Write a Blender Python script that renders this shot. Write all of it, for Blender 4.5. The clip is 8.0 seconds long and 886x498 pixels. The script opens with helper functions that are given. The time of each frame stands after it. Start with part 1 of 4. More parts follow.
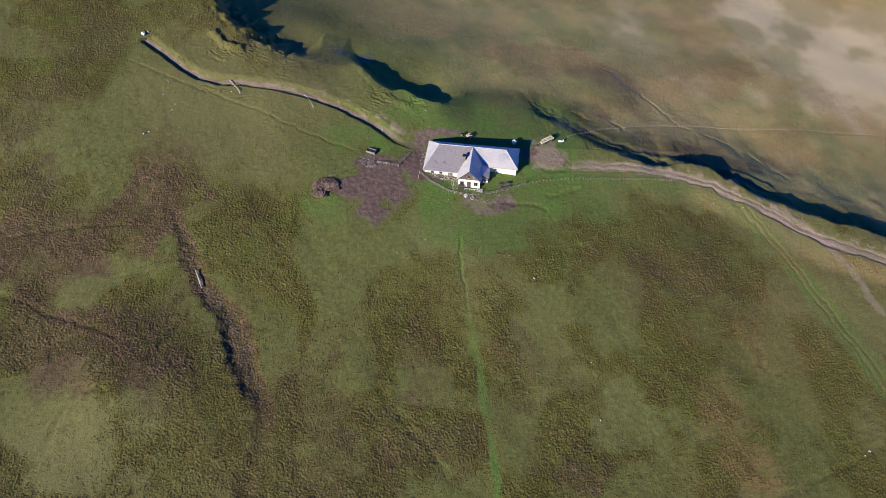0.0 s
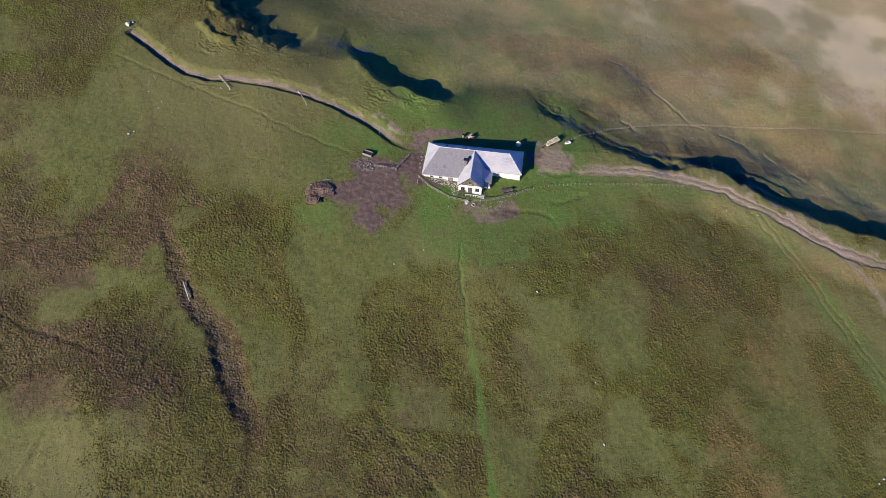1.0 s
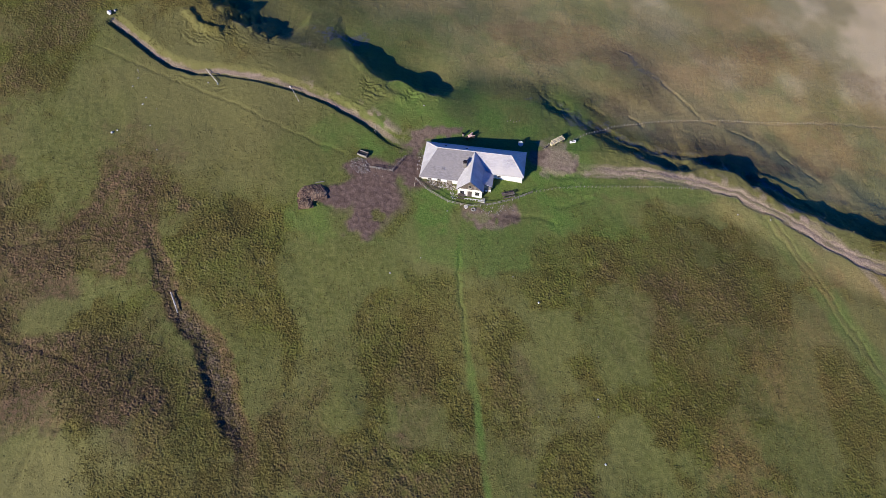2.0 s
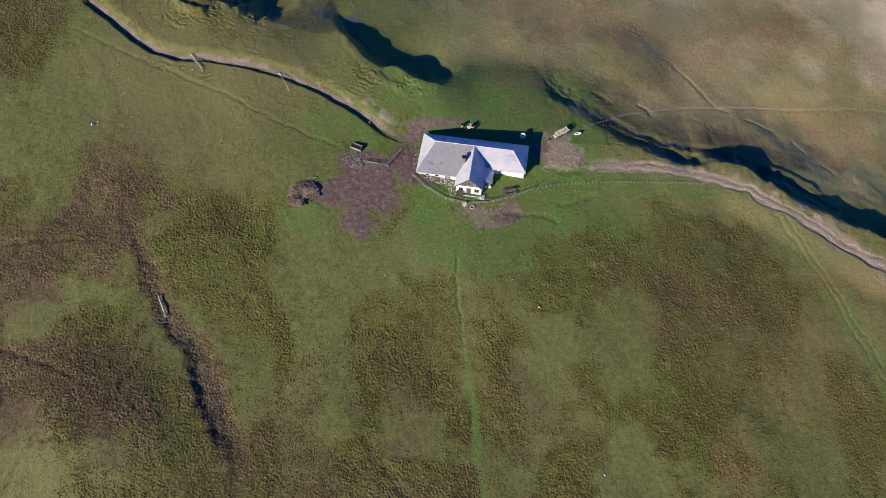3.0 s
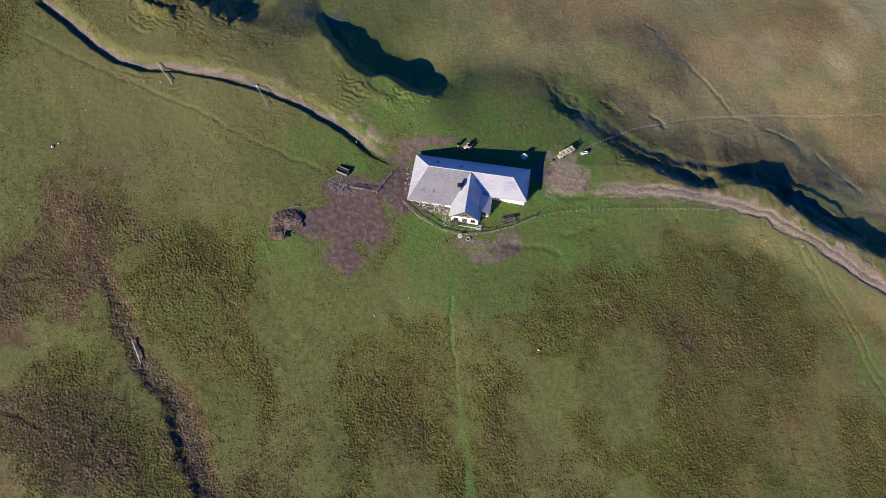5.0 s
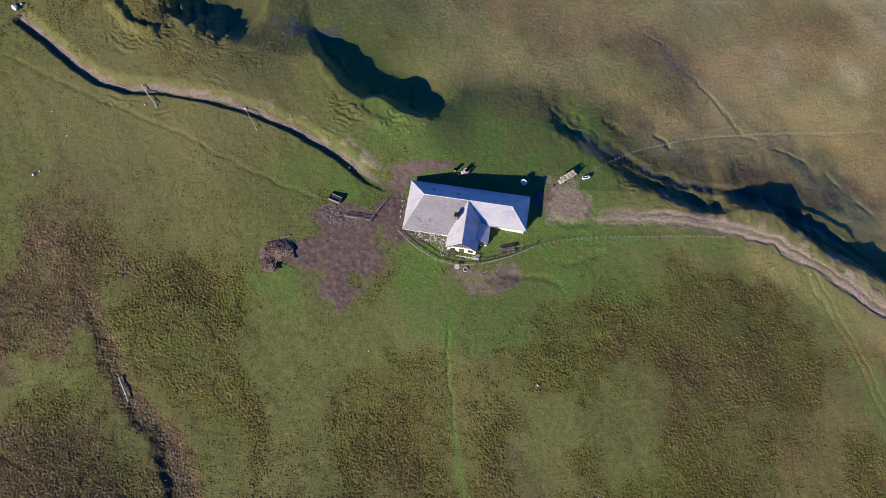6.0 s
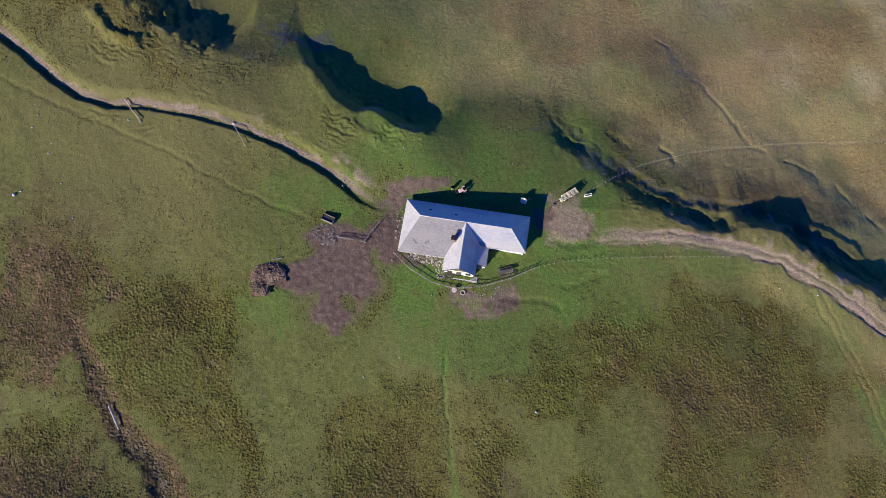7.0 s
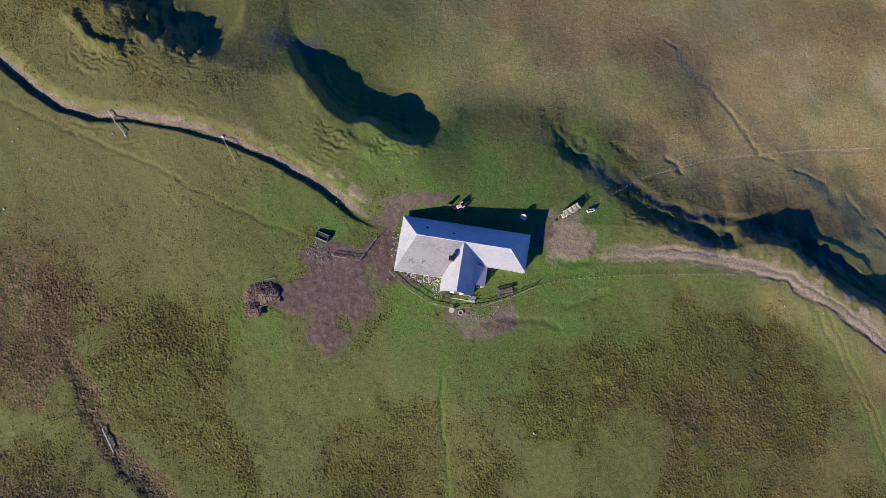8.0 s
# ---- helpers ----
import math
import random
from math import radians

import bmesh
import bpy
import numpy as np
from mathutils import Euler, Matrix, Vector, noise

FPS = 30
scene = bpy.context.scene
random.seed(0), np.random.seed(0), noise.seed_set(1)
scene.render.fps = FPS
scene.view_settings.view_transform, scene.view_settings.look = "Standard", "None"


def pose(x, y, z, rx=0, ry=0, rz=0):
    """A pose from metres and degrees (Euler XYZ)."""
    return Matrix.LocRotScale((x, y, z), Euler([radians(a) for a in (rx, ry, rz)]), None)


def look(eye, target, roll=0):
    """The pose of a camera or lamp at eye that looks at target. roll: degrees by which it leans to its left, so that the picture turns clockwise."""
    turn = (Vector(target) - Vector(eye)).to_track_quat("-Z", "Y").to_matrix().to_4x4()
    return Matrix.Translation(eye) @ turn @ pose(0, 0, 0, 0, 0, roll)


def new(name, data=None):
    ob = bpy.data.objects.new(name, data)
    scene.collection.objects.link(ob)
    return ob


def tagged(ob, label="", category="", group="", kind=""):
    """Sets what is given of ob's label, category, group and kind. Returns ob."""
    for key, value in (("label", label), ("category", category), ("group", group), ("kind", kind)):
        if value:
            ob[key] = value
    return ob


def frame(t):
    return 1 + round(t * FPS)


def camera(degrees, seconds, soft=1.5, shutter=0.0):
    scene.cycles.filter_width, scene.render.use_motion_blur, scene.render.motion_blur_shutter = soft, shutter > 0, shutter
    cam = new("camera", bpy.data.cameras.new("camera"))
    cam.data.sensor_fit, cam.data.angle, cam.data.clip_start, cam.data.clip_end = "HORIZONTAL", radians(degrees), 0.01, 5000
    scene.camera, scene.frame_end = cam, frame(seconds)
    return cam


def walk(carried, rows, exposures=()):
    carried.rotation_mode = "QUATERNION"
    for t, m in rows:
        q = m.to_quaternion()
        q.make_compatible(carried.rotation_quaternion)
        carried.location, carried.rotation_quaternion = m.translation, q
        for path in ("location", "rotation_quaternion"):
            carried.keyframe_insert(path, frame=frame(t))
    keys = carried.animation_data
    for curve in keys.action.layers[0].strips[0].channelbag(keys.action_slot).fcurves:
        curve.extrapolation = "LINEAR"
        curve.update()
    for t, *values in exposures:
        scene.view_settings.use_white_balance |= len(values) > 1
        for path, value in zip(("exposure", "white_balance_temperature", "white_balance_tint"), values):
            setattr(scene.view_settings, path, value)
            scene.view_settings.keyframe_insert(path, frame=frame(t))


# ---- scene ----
cam = camera(77.1, 8.0, 0.65)
PATH = [
    (0, (0.119, -1.223, 102.261), (0.095, -0.006, 100.674), -0.7),
    (0.5, (0.46, 3.963, 102.252), (0.432, 5.143, 100.638), -0.7),
    (1, (0.783, 9.106, 102.291), (0.75, 10.25, 100.651), -0.7),
    (1.5, (1.154, 14.086, 102.395), (1.117, 15.194, 100.73), -0.8),
    (3, (2.102, 29.153, 102.8), (2.06, 30.083, 101.03), -1.1),
    (3.5, (2.371, 34.263, 102.873), (2.328, 35.142, 101.077), -1.3),
    (4, (2.594, 39.361, 102.917), (2.551, 40.19, 101.097), -1.4),
    (4.5, (2.824, 44.509, 102.909), (2.782, 45.296, 101.071), -1.4),
    (6, (3.501, 59.805, 102.785), (3.46, 60.502, 100.911), -1.8),
    (6.5, (3.703, 64.902, 102.739), (3.662, 65.565, 100.853), -1.9),
    (7, (3.85, 70.146, 102.676), (3.811, 70.748, 100.769), -2.1),
    (7.5, (3.984, 75.445, 102.629), (3.946, 75.987, 100.704), -2.3),
    (8, (4.117, 80.788, 102.606), (4.079, 81.268, 100.664), -2.8),
]
walk(cam, [(t, look(eye, target, roll)) for t, eye, target, roll in PATH], [(0, 0.64), (8, 0.64)])

# ---- light: low sun from the south-west, clear sky ----
SUN_AZ, SUN_EL = 220.0, 22.0
world = bpy.data.worlds.new("sky")
scene.world = world
world.use_nodes = True
wn = world.node_tree
sky = wn.nodes.new("ShaderNodeTexSky")
sky.sky_type, sky.sun_disc = "NISHITA", False
sky.sun_elevation, sky.sun_rotation, sky.altitude = radians(SUN_EL), radians(SUN_AZ), 2500
sky.dust_density, sky.ozone_density = 0.3, 2.5
clear = wn.nodes.new("ShaderNodeHueSaturation")
clear.inputs["Saturation"].default_value = 1.75
clear.inputs["Hue"].default_value = 0.53
wn.links.new(sky.outputs[0], clear.inputs["Color"])
wn.links.new(clear.outputs[0], wn.nodes["Background"].inputs[0])
wn.nodes["Background"].inputs[1].default_value = 0.12
sun_data = bpy.data.lights.new("sun", "SUN")
sun_data.energy, sun_data.angle, sun_data.color = 4.8, radians(0.5), (1.0, 0.915, 0.765)
sun = new("sun", sun_data)
sun_way = Vector((math.sin(radians(SUN_AZ)) * math.cos(radians(SUN_EL)), math.cos(radians(SUN_AZ)) * math.cos(radians(SUN_EL)), math.sin(radians(SUN_EL))))
sun.matrix_world = look(sun_way * 300, (0, 0, 0))


# ---- materials ----
def material(name):
    m = bpy.data.materials.new(name)
    m.use_nodes = True
    return m, m.node_tree, m.node_tree.nodes["Principled BSDF"]


def node(tree, kind, **values):
    n = tree.nodes.new(kind)
    for key, value in values.items():
        n.inputs[key].default_value = value
    return n


def blend(tree, fac, a, b):
    """A colour mix; fac, a and b are sockets or values."""
    n = tree.nodes.new("ShaderNodeMix")
    n.data_type = "RGBA"
    for slot, v in ((n.inputs[0], fac), (n.inputs[6], a), (n.inputs[7], b)):
        if isinstance(v, bpy.types.NodeSocket):
            tree.links.new(v, slot)
        elif isinstance(v, tuple):
            slot.default_value = (*v, 1)
        else:
            slot.default_value = v
    return n.outputs[2]


def ramp(tree, value, low, high, a=0.0, b=1.0):
    n = tree.nodes.new("ShaderNodeMapRange")
    n.interpolation_type = "SMOOTHSTEP"
    tree.links.new(value, n.inputs[0])
    for i, v in enumerate((low, high, a, b)):
        n.inputs[i + 1].default_value = v
    return n.outputs[0]


def times(tree, a, b):
    n = tree.nodes.new("ShaderNodeMath")
    n.operation = "MULTIPLY"
    for slot, v in ((n.inputs[0], a), (n.inputs[1], b)):
        if isinstance(v, bpy.types.NodeSocket):
            tree.links.new(v, slot)
        else:
            slot.default_value = v
    return n.outputs[0]


def grain(tree, scale, detail=4.0, rough=0.6, stretch=None, local=True):
    coords = tree.nodes.new("ShaderNodeTexCoord")
    n = node(tree, "ShaderNodeTexNoise", Scale=scale, Detail=detail, Roughness=rough)
    source = coords.outputs["Object"] if local else tree.nodes.new("ShaderNodeNewGeometry").outputs["Position"]
    if stretch:
        m = tree.nodes.new("ShaderNodeMapping")
        m.inputs["Scale"].default_value = stretch
        tree.links.new(source, m.inputs[0])
        source = m.outputs[0]
    tree.links.new(source, n.inputs["Vector"])
    return n.outputs["Fac"]


def relief(tree, bsdf, height, strength, distance):
    n = node(tree, "ShaderNodeBump", Strength=strength, Distance=distance)
    tree.links.new(height, n.inputs["Height"])
    tree.links.new(n.outputs[0], bsdf.inputs["Normal"])


def surface(name, dark, light, scale, rough=0.8, metal=0.0, stains=None, bump=0.3, depth=0.01, stretch=None, vary=0.25):
    """A two-scale material: fine grain between two colours, larger stains, per-object variation and relief."""
    m, tree, bsdf = material(name)
    fine = grain(tree, scale, 6, 0.65, stretch)
    large = grain(tree, scale * 0.13, 3, 0.5, stretch)
    colour = blend(tree, ramp(tree, fine, 0.3, 0.7), dark, light)
    if stains:
        colour = blend(tree, ramp(tree, large, 0.48, 0.68, 0.0, 0.8), colour, stains)
    info = tree.nodes.new("ShaderNodeObjectInfo")
    hsv = tree.nodes.new("ShaderNodeHueSaturation")
    tree.links.new(ramp(tree, info.outputs["Random"], 0, 1, 1 - vary, 1 + vary), hsv.inputs["Value"])
    tree.links.new(colour, hsv.inputs["Color"])
    tree.links.new(hsv.outputs[0], bsdf.inputs["Base Color"])
    tree.links.new(ramp(tree, large, 0.3, 0.7, max(rough - 0.1, 0.05), min(rough + 0.1, 1)), bsdf.inputs["Roughness"])
    bsdf.inputs["Metallic"].default_value = metal
    relief(tree, bsdf, fine, bump, depth)
    return m


def ground_material():
    m, tree, bsdf = material("alpine_meadow")

    def layer(name):
        n = tree.nodes.new("ShaderNodeAttribute")
        n.attribute_name = name
        return n.outputs["Fac"]

    fine = grain(tree, 3.1, 5, 0.7, local=False)
    tuft = grain(tree, 0.9, 4, 0.65, local=False)
    patch = grain(tree, 0.085, 5, 0.6, local=False)
    broad = grain(tree, 0.021, 3, 0.5, local=False)
    grass = blend(tree, ramp(tree, fine, 0.38, 0.62), (0.056, 0.051, 0.009), (0.150, 0.131, 0.031))
    grass = blend(tree, ramp(tree, patch, 0.42, 0.56, 0, 0.8), grass, (0.094, 0.104, 0.018))
    grass = blend(tree, ramp(tree, broad, 0.45, 0.65, 0, 0.45), grass, (0.158, 0.122, 0.043))
    mottle = grain(tree, 0.42, 6, 0.7, local=False)
    grass = blend(tree, ramp(tree, mottle, 0.5, 0.64, 0, 0.5), grass, (0.070, 0.056, 0.014))
    grass = blend(tree, ramp(tree, mottle, 0.44, 0.34, 0, 0.6), grass, (0.165, 0.152, 0.052))
    calm = blend(tree, ramp(tree, tuft, 0.3, 0.7), (0.094, 0.104, 0.026), (0.144, 0.146, 0.043))
    calm = blend(tree, ramp(tree, broad, 0.42, 0.6, 0, 0.6), calm, (0.162, 0.142, 0.053))
    grass = blend(tree, ramp(tree, layer("rough"), 0.12, 0.7), calm, grass)
    straw = blend(tree, ramp(tree, fine, 0.3, 0.7), (0.26, 0.196, 0.07), (0.49, 0.385, 0.148))
    straw = blend(tree, ramp(tree, patch, 0.42, 0.62, 0, 0.75), straw, (0.245, 0.245, 0.086))
    straw = blend(tree, ramp(tree, broad, 0.5, 0.7, 0, 0.6), straw, (0.44, 0.27, 0.115))
    # this layer lightens the straw for the glare in the far north-east
    straw = blend(tree, layer("pale"), straw, (0.60, 0.48, 0.28))
    grass = blend(tree, layer("straw"), grass, straw)
    heath = blend(tree, ramp(tree, tuft, 0.35, 0.65), (0.062, 0.040, 0.021), (0.145, 0.093, 0.050))
    colour = blend(tree, times(tree, layer("heath"), ramp(tree, tuft, 0.25, 0.6, 0.45, 1)), grass, heath)
    lush = blend(tree, ramp(tree, fine, 0.3, 0.7), (0.050, 0.100, 0.016), (0.142, 0.208, 0.043))
    colour = blend(tree, layer("lush"), colour, lush)
    rust = blend(tree, ramp(tree, fine, 0.3, 0.7), (0.17, 0.10, 0.04), (0.29, 0.175, 0.072))
    colour = blend(tree, times(tree, layer("rust"), ramp(tree, tuft, 0.3, 0.7, 0.35, 0.9)), colour, rust)
    mud = blend(tree, ramp(tree, tuft, 0.3, 0.7), (0.094, 0.061, 0.048), (0.160, 0.110, 0.087))
    mud = blend(tree, ramp(tree, fine, 0.55, 0.75, 0, 0.6), mud, (0.20, 0.16, 0.14))
    colour = blend(tree, layer("mud"), colour, mud)
    dirt = blend(tree, ramp(tree, fine, 0.3, 0.7), (0.20, 0.142, 0.097), (0.42, 0.325, 0.235))
    colour = blend(tree, layer("dirt"), colour, dirt)
    colour = blend(tree, times(tree, layer("wet"), ramp(tree, tuft, 0.35, 0.55)), colour, (0.085, 0.088, 0.085))
    tree.links.new(colour, bsdf.inputs["Base Color"])
    wetness = times(tree, layer("wet"), ramp(tree, tuft, 0.4, 0.55))
    tree.links.new(ramp(tree, wetness, 0.0, 1.0, 0.88, 0.4), bsdf.inputs["Roughness"])
    bsdf.inputs["Specular IOR Level"].default_value = 0.22
    # tufts of their own are browner than the turf between them
    tufted = blend(tree, times(tree, layer("tuft"), 0.5), colour, (0.094, 0.074, 0.021))
    tree.links.new(tufted, bsdf.inputs["Base Color"])
    # mounds of single tussocks, about 0.55 m apart, over the fine grass relief
    place = tree.nodes.new("ShaderNodeNewGeometry")
    mound = node(tree, "ShaderNodeTexVoronoi", Scale=1.6)
    mound.feature, mound.voronoi_dimensions = "SMOOTH_F1", "2D"
    mound.inputs["Smoothness"].default_value = 0.35
    tree.links.new(place.outputs["Position"], mound.inputs["Vector"])
    swell = times(tree, ramp(tree, mound.outputs["Distance"], 0.05, 0.62, 1.0, 0.0), ramp(tree, layer("rough"), 0.25, 0.95))
    swell = times(tree, swell, ramp(tree, tuft, 0.35, 0.62, 0.15, 1.0))
    tops = node(tree, "ShaderNodeBump", Strength=1.0, Distance=0.13)
    tree.links.new(swell, tops.inputs["Height"])
    blades = node(tree, "ShaderNodeBump", Strength=1.0, Distance=0.12)
    tree.links.new(fine, blades.inputs["Height"])
    tree.links.new(tops.outputs[0], blades.inputs["Normal"])
    tree.links.new(blades.outputs[0], bsdf.inputs["Normal"])
    return m


GROUND = ground_material()
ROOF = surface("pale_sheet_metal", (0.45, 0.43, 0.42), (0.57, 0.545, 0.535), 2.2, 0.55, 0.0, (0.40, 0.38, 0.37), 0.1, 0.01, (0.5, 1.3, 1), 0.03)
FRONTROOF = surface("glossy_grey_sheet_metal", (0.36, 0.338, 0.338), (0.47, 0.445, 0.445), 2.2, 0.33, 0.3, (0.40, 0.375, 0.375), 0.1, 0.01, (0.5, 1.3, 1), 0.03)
SOOT = surface("sooty_masonry", (0.06, 0.055, 0.052), (0.16, 0.145, 0.135), 4.0, 0.9, 0, (0.22, 0.2, 0.19), 0.5, 0.02)
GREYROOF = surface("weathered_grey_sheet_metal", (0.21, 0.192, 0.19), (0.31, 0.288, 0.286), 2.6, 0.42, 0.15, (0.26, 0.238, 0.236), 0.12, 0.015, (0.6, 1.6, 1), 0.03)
PLASTER = surface("limewash_plaster", (0.68, 0.65, 0.60), (0.82, 0.80, 0.76), 3.0, 0.9, 0, (0.55, 0.49, 0.42), 0.3, 0.02, None, 0.04)
RUBBLE = surface("rubble_stone", (0.30, 0.27, 0.23), (0.52, 0.48, 0.43), 3.5, 0.9, 0, (0.24, 0.2, 0.17), 0.6, 0.04)
STONE = surface("pale_limestone", (0.32, 0.30, 0.275), (0.56, 0.53, 0.485), 6.0, 0.9, 0, (0.28, 0.27, 0.23), 0.5, 0.02)
HEAPSTONE = surface("earthy_rubble", (0.20, 0.175, 0.155), (0.38, 0.345, 0.315), 4.0, 0.9, 0, (0.16, 0.13, 0.115), 0.6, 0.03)
LIMESTONE = surface("bleached_limestone", (0.34, 0.325, 0.30), (0.58, 0.56, 0.52), 5.0, 0.9, 0, (0.28, 0.27, 0.24), 0.5, 0.02)
DARKWOOD = surface("weathered_dark_timber", (0.045, 0.033, 0.026), (0.13, 0.10, 0.08), 8.0, 0.85, 0, (0.19, 0.17, 0.15), 0.4, 0.01, (1, 1, 0.15))
GREYWOOD = surface("silvered_timber", (0.15, 0.133, 0.112), (0.33, 0.30, 0.26), 9.0, 0.85, 0, (0.15, 0.13, 0.11), 0.4, 0.01, (0.2, 1, 1))
PALEWOOD = surface("bleached_timber", (0.42, 0.38, 0.32), (0.62, 0.58, 0.52), 9.0, 0.85, 0, (0.34, 0.30, 0.25), 0.4, 0.01, (0.2, 1, 1))
YELLOWWOOD = surface("cream_painted_boards", (0.52, 0.44, 0.26), (0.78, 0.70, 0.48), 5.0, 0.7, 0, (0.38, 0.31, 0.20), 0.2, 0.006)
WHITE = surface("white_enamel", (0.70, 0.70, 0.70), (0.82, 0.82, 0.80), 4.0, 0.4, 0, (0.6, 0.58, 0.54), 0.1, 0.003)
DARKMETAL = surface("dark_steel", (0.03, 0.03, 0.032), (0.08, 0.078, 0.075), 8.0, 0.5, 0.7, (0.10, 0.06, 0.04), 0.2, 0.004)
RUBBER = surface("black_rubber", (0.018, 0.018, 0.018), (0.04, 0.04, 0.04), 9.0, 0.8)
PINK = surface("faded_red_paint", (0.50, 0.30, 0.26), (0.68, 0.50, 0.45), 4.0, 0.6, 0, (0.50, 0.42, 0.38))
DUNG = surface("straw_manure", (0.060, 0.036, 0.025), (0.19, 0.118, 0.080), 3.0, 0.95, 0, (0.26, 0.18, 0.12), 0.9, 0.08)
OLDSTRAW = surface("old_straw", (0.17, 0.115, 0.07), (0.34, 0.25, 0.16), 6.0, 0.9, 0, (0.13, 0.085, 0.055), 0.4, 0.01)
GLASS, _tree, _bsdf = material("dark_window_glass")
_bsdf.inputs["Base Color"].default_value = (0.02, 0.022, 0.025, 1)
_bsdf.inputs["Roughness"].default_value = 0.08


# ---- terrain ----
TABLES = {}


def lattice(x, y, size, seed):
    """Smooth random field, about -1 to 1, with features of the given size in metres."""
    if seed not in TABLES:
        TABLES[seed] = np.random.RandomState(seed).uniform(-1, 1, (128, 128))
    table = TABLES[seed]
    u, v = x / size + 17.3 * seed, y / size - 9.1 * seed
    i, j = np.floor(u).astype(int), np.floor(v).astype(int)
    a, b = u - i, v - j
    a, b = a * a * a * (a * (a * 6 - 15) + 10), b * b * b * (b * (b * 6 - 15) + 10)
    i0, i1, j0, j1 = i % 128, (i + 1) % 128, j % 128, (j + 1) % 128
    return (table[i0, j0] * (1 - a) + table[i1, j0] * a) * (1 - b) + (table[i0, j1] * (1 - a) + table[i1, j1] * a) * b


def fractal(x, y, size, seed, octaves=4, fall=0.55):
    total, gain = 0.0, 1.0
    for k in range(octaves):
        total = total + gain * lattice(x, y, size / 2 ** k, seed + k)
        gain *= fall
    return total


def step(v, low, high):
    t = np.clip((v - low) / (high - low), 0, 1)
    return t * t * (3 - 2 * t)


def along(x, y, line, reach=1e9):
    """Distance of each point to a line, its side (plus: to the left of the line's way) and the running index along it."""
    best = np.full(x.shape, 1e9)
    side, run = np.ones(x.shape), np.zeros(x.shape)
    for k, ((ax, ay), (bx, by)) in enumerate(zip(line, line[1:])):
        dx, dy = bx - ax, by - ay
        near = np.nonzero((x > min(ax, bx) - reach) & (x < max(ax, bx) + reach) & (y > min(ay, by) - reach) & (y < max(ay, by) + reach))[0]
        px, py = x[near] - ax, y[near] - ay
        t = np.clip((px * dx + py * dy) / (dx * dx + dy * dy), 0, 1)
        d = np.hypot(px - t * dx, py - t * dy)
        closer = d < best[near]
        at = near[closer]
        best[at], run[at] = d[closer], k + t[closer]
        side[at] = np.sign(dx * py - dy * px)[closer]
    return best, side, run


def inside(x, y, ring):
    """True where a point lies in the closed ring."""
    odd = np.zeros(x.shape, bool)
    for (ax, ay), (bx, by) in zip(ring, ring[1:] + ring[:1]):
        if ay != by:
            odd ^= ((ay > y) != (by > y)) & (x < (bx - ax) * (y - ay) / (by - ay) + ax)
    return odd


def region(x, y, ring, soft, seed, wobble=1.5):
    """Soft mask of a ring with a wobbly edge."""
    xx, yy = x + wobble * fractal(x, y, 5, seed), y + wobble * fractal(x, y, 5, seed + 9)
    d = along(xx, yy, ring + ring[:1], 30)[0]
    return step(np.where(inside(xx, yy, ring), d, -d), -soft, soft)


def blob(x, y, cx, cy, rx, ry, seed=3, rough=0.35):
    out = np.zeros(x.shape)
    reach = 1.2 + 2.2 * rough
    near = np.nonzero((np.abs(x - cx) < reach * rx) & (np.abs(y - cy) < reach * ry))[0]
    r = np.hypot((x[near] - cx) / rx, (y[near] - cy) / ry) + rough * fractal(x[near], y[near], min(rx, ry) * 0.8, seed)
    out[near] = 1 - step(r, 0.55, 1.15)
    return out


def patches(x, y, spots, seed, rough=0.45):
    """Sum of uneven patches: x, y, their two radii and strength."""
    total = np.zeros(x.shape)
    for k, (cx, cy, rx, ry, amount) in enumerate(spots):
        total += amount * blob(x, y, cx, cy, 1.25 * rx, 1.25 * ry, seed + 2 * k, rough)
    return np.clip(total, 0, 1)


# terrace edge from north-west to east: x, y, width of the drop, its steep share
EDGE_WEST = [(-150, 240, 8, 0.5), (-90, 190, 5, 0.7), (-76, 166, 4, 0.9), (-69, 156, 4, 0.95), (-63.9, 150, 4, 0.95), (-60, 147.4, 4, 0.95), (-55.4, 144.6, 3.6, 0.95), (-50, 141.2, 3.2, 0.95), (-46, 139, 3.6, 0.95)]
EDGE_NORTH = [(-42, 138.4, 8, 0.9), (-38, 138, 19, 0.9), (-32, 138, 19, 0.9), (-28.6, 138.4, 12, 0.9), (-26, 136.6, 4, 0.92), (-23.6, 134, 3.2, 0.95), (-20.6, 130.8, 3, 0.97), (-17, 129.4, 3, 0.97), (-12.6, 128.8, 3, 0.97),
        (-8.4, 126.4, 3, 0.97), (-4, 124.8, 3.2, 0.95), (-1, 124.8, 5, 0.8), (4, 126, 14, 0.6), (14, 127, 18, 0.6), (20, 126, 14, 0.34), (23.6, 126.8, 6, 0.34), (26, 126, 2.6, 0.5), (28.6, 124.2, 2.6, 0.5)]
EDGE_EAST = [(32, 120.8, 5, 0.3), (36, 118, 3.6, 0.26),
        (40, 114, 3, 0.27), (45.4, 112, 3, 0.28), (50, 110, 3, 0.34), (54, 109.2, 3, 0.44), (59, 109.4, 3, 0.5), (61.6, 109.8, 5, 0.38), (63, 110.4, 5, 0.4), (65.5, 110.8, 3, 0.54), (70.6, 109.4, 3, 0.56), (75, 107.4, 3, 0.56), (78.4, 104, 3, 0.5), (83.2, 100.2, 3, 0.42), (88.7, 97, 3, 0.36),
        (99, 93.5, 3, 0.3), (108, 91, 3, 0.3), (125, 84, 4, 0.4), (170, 66, 8, 0.3), (300, 20, 20, 0.3)]
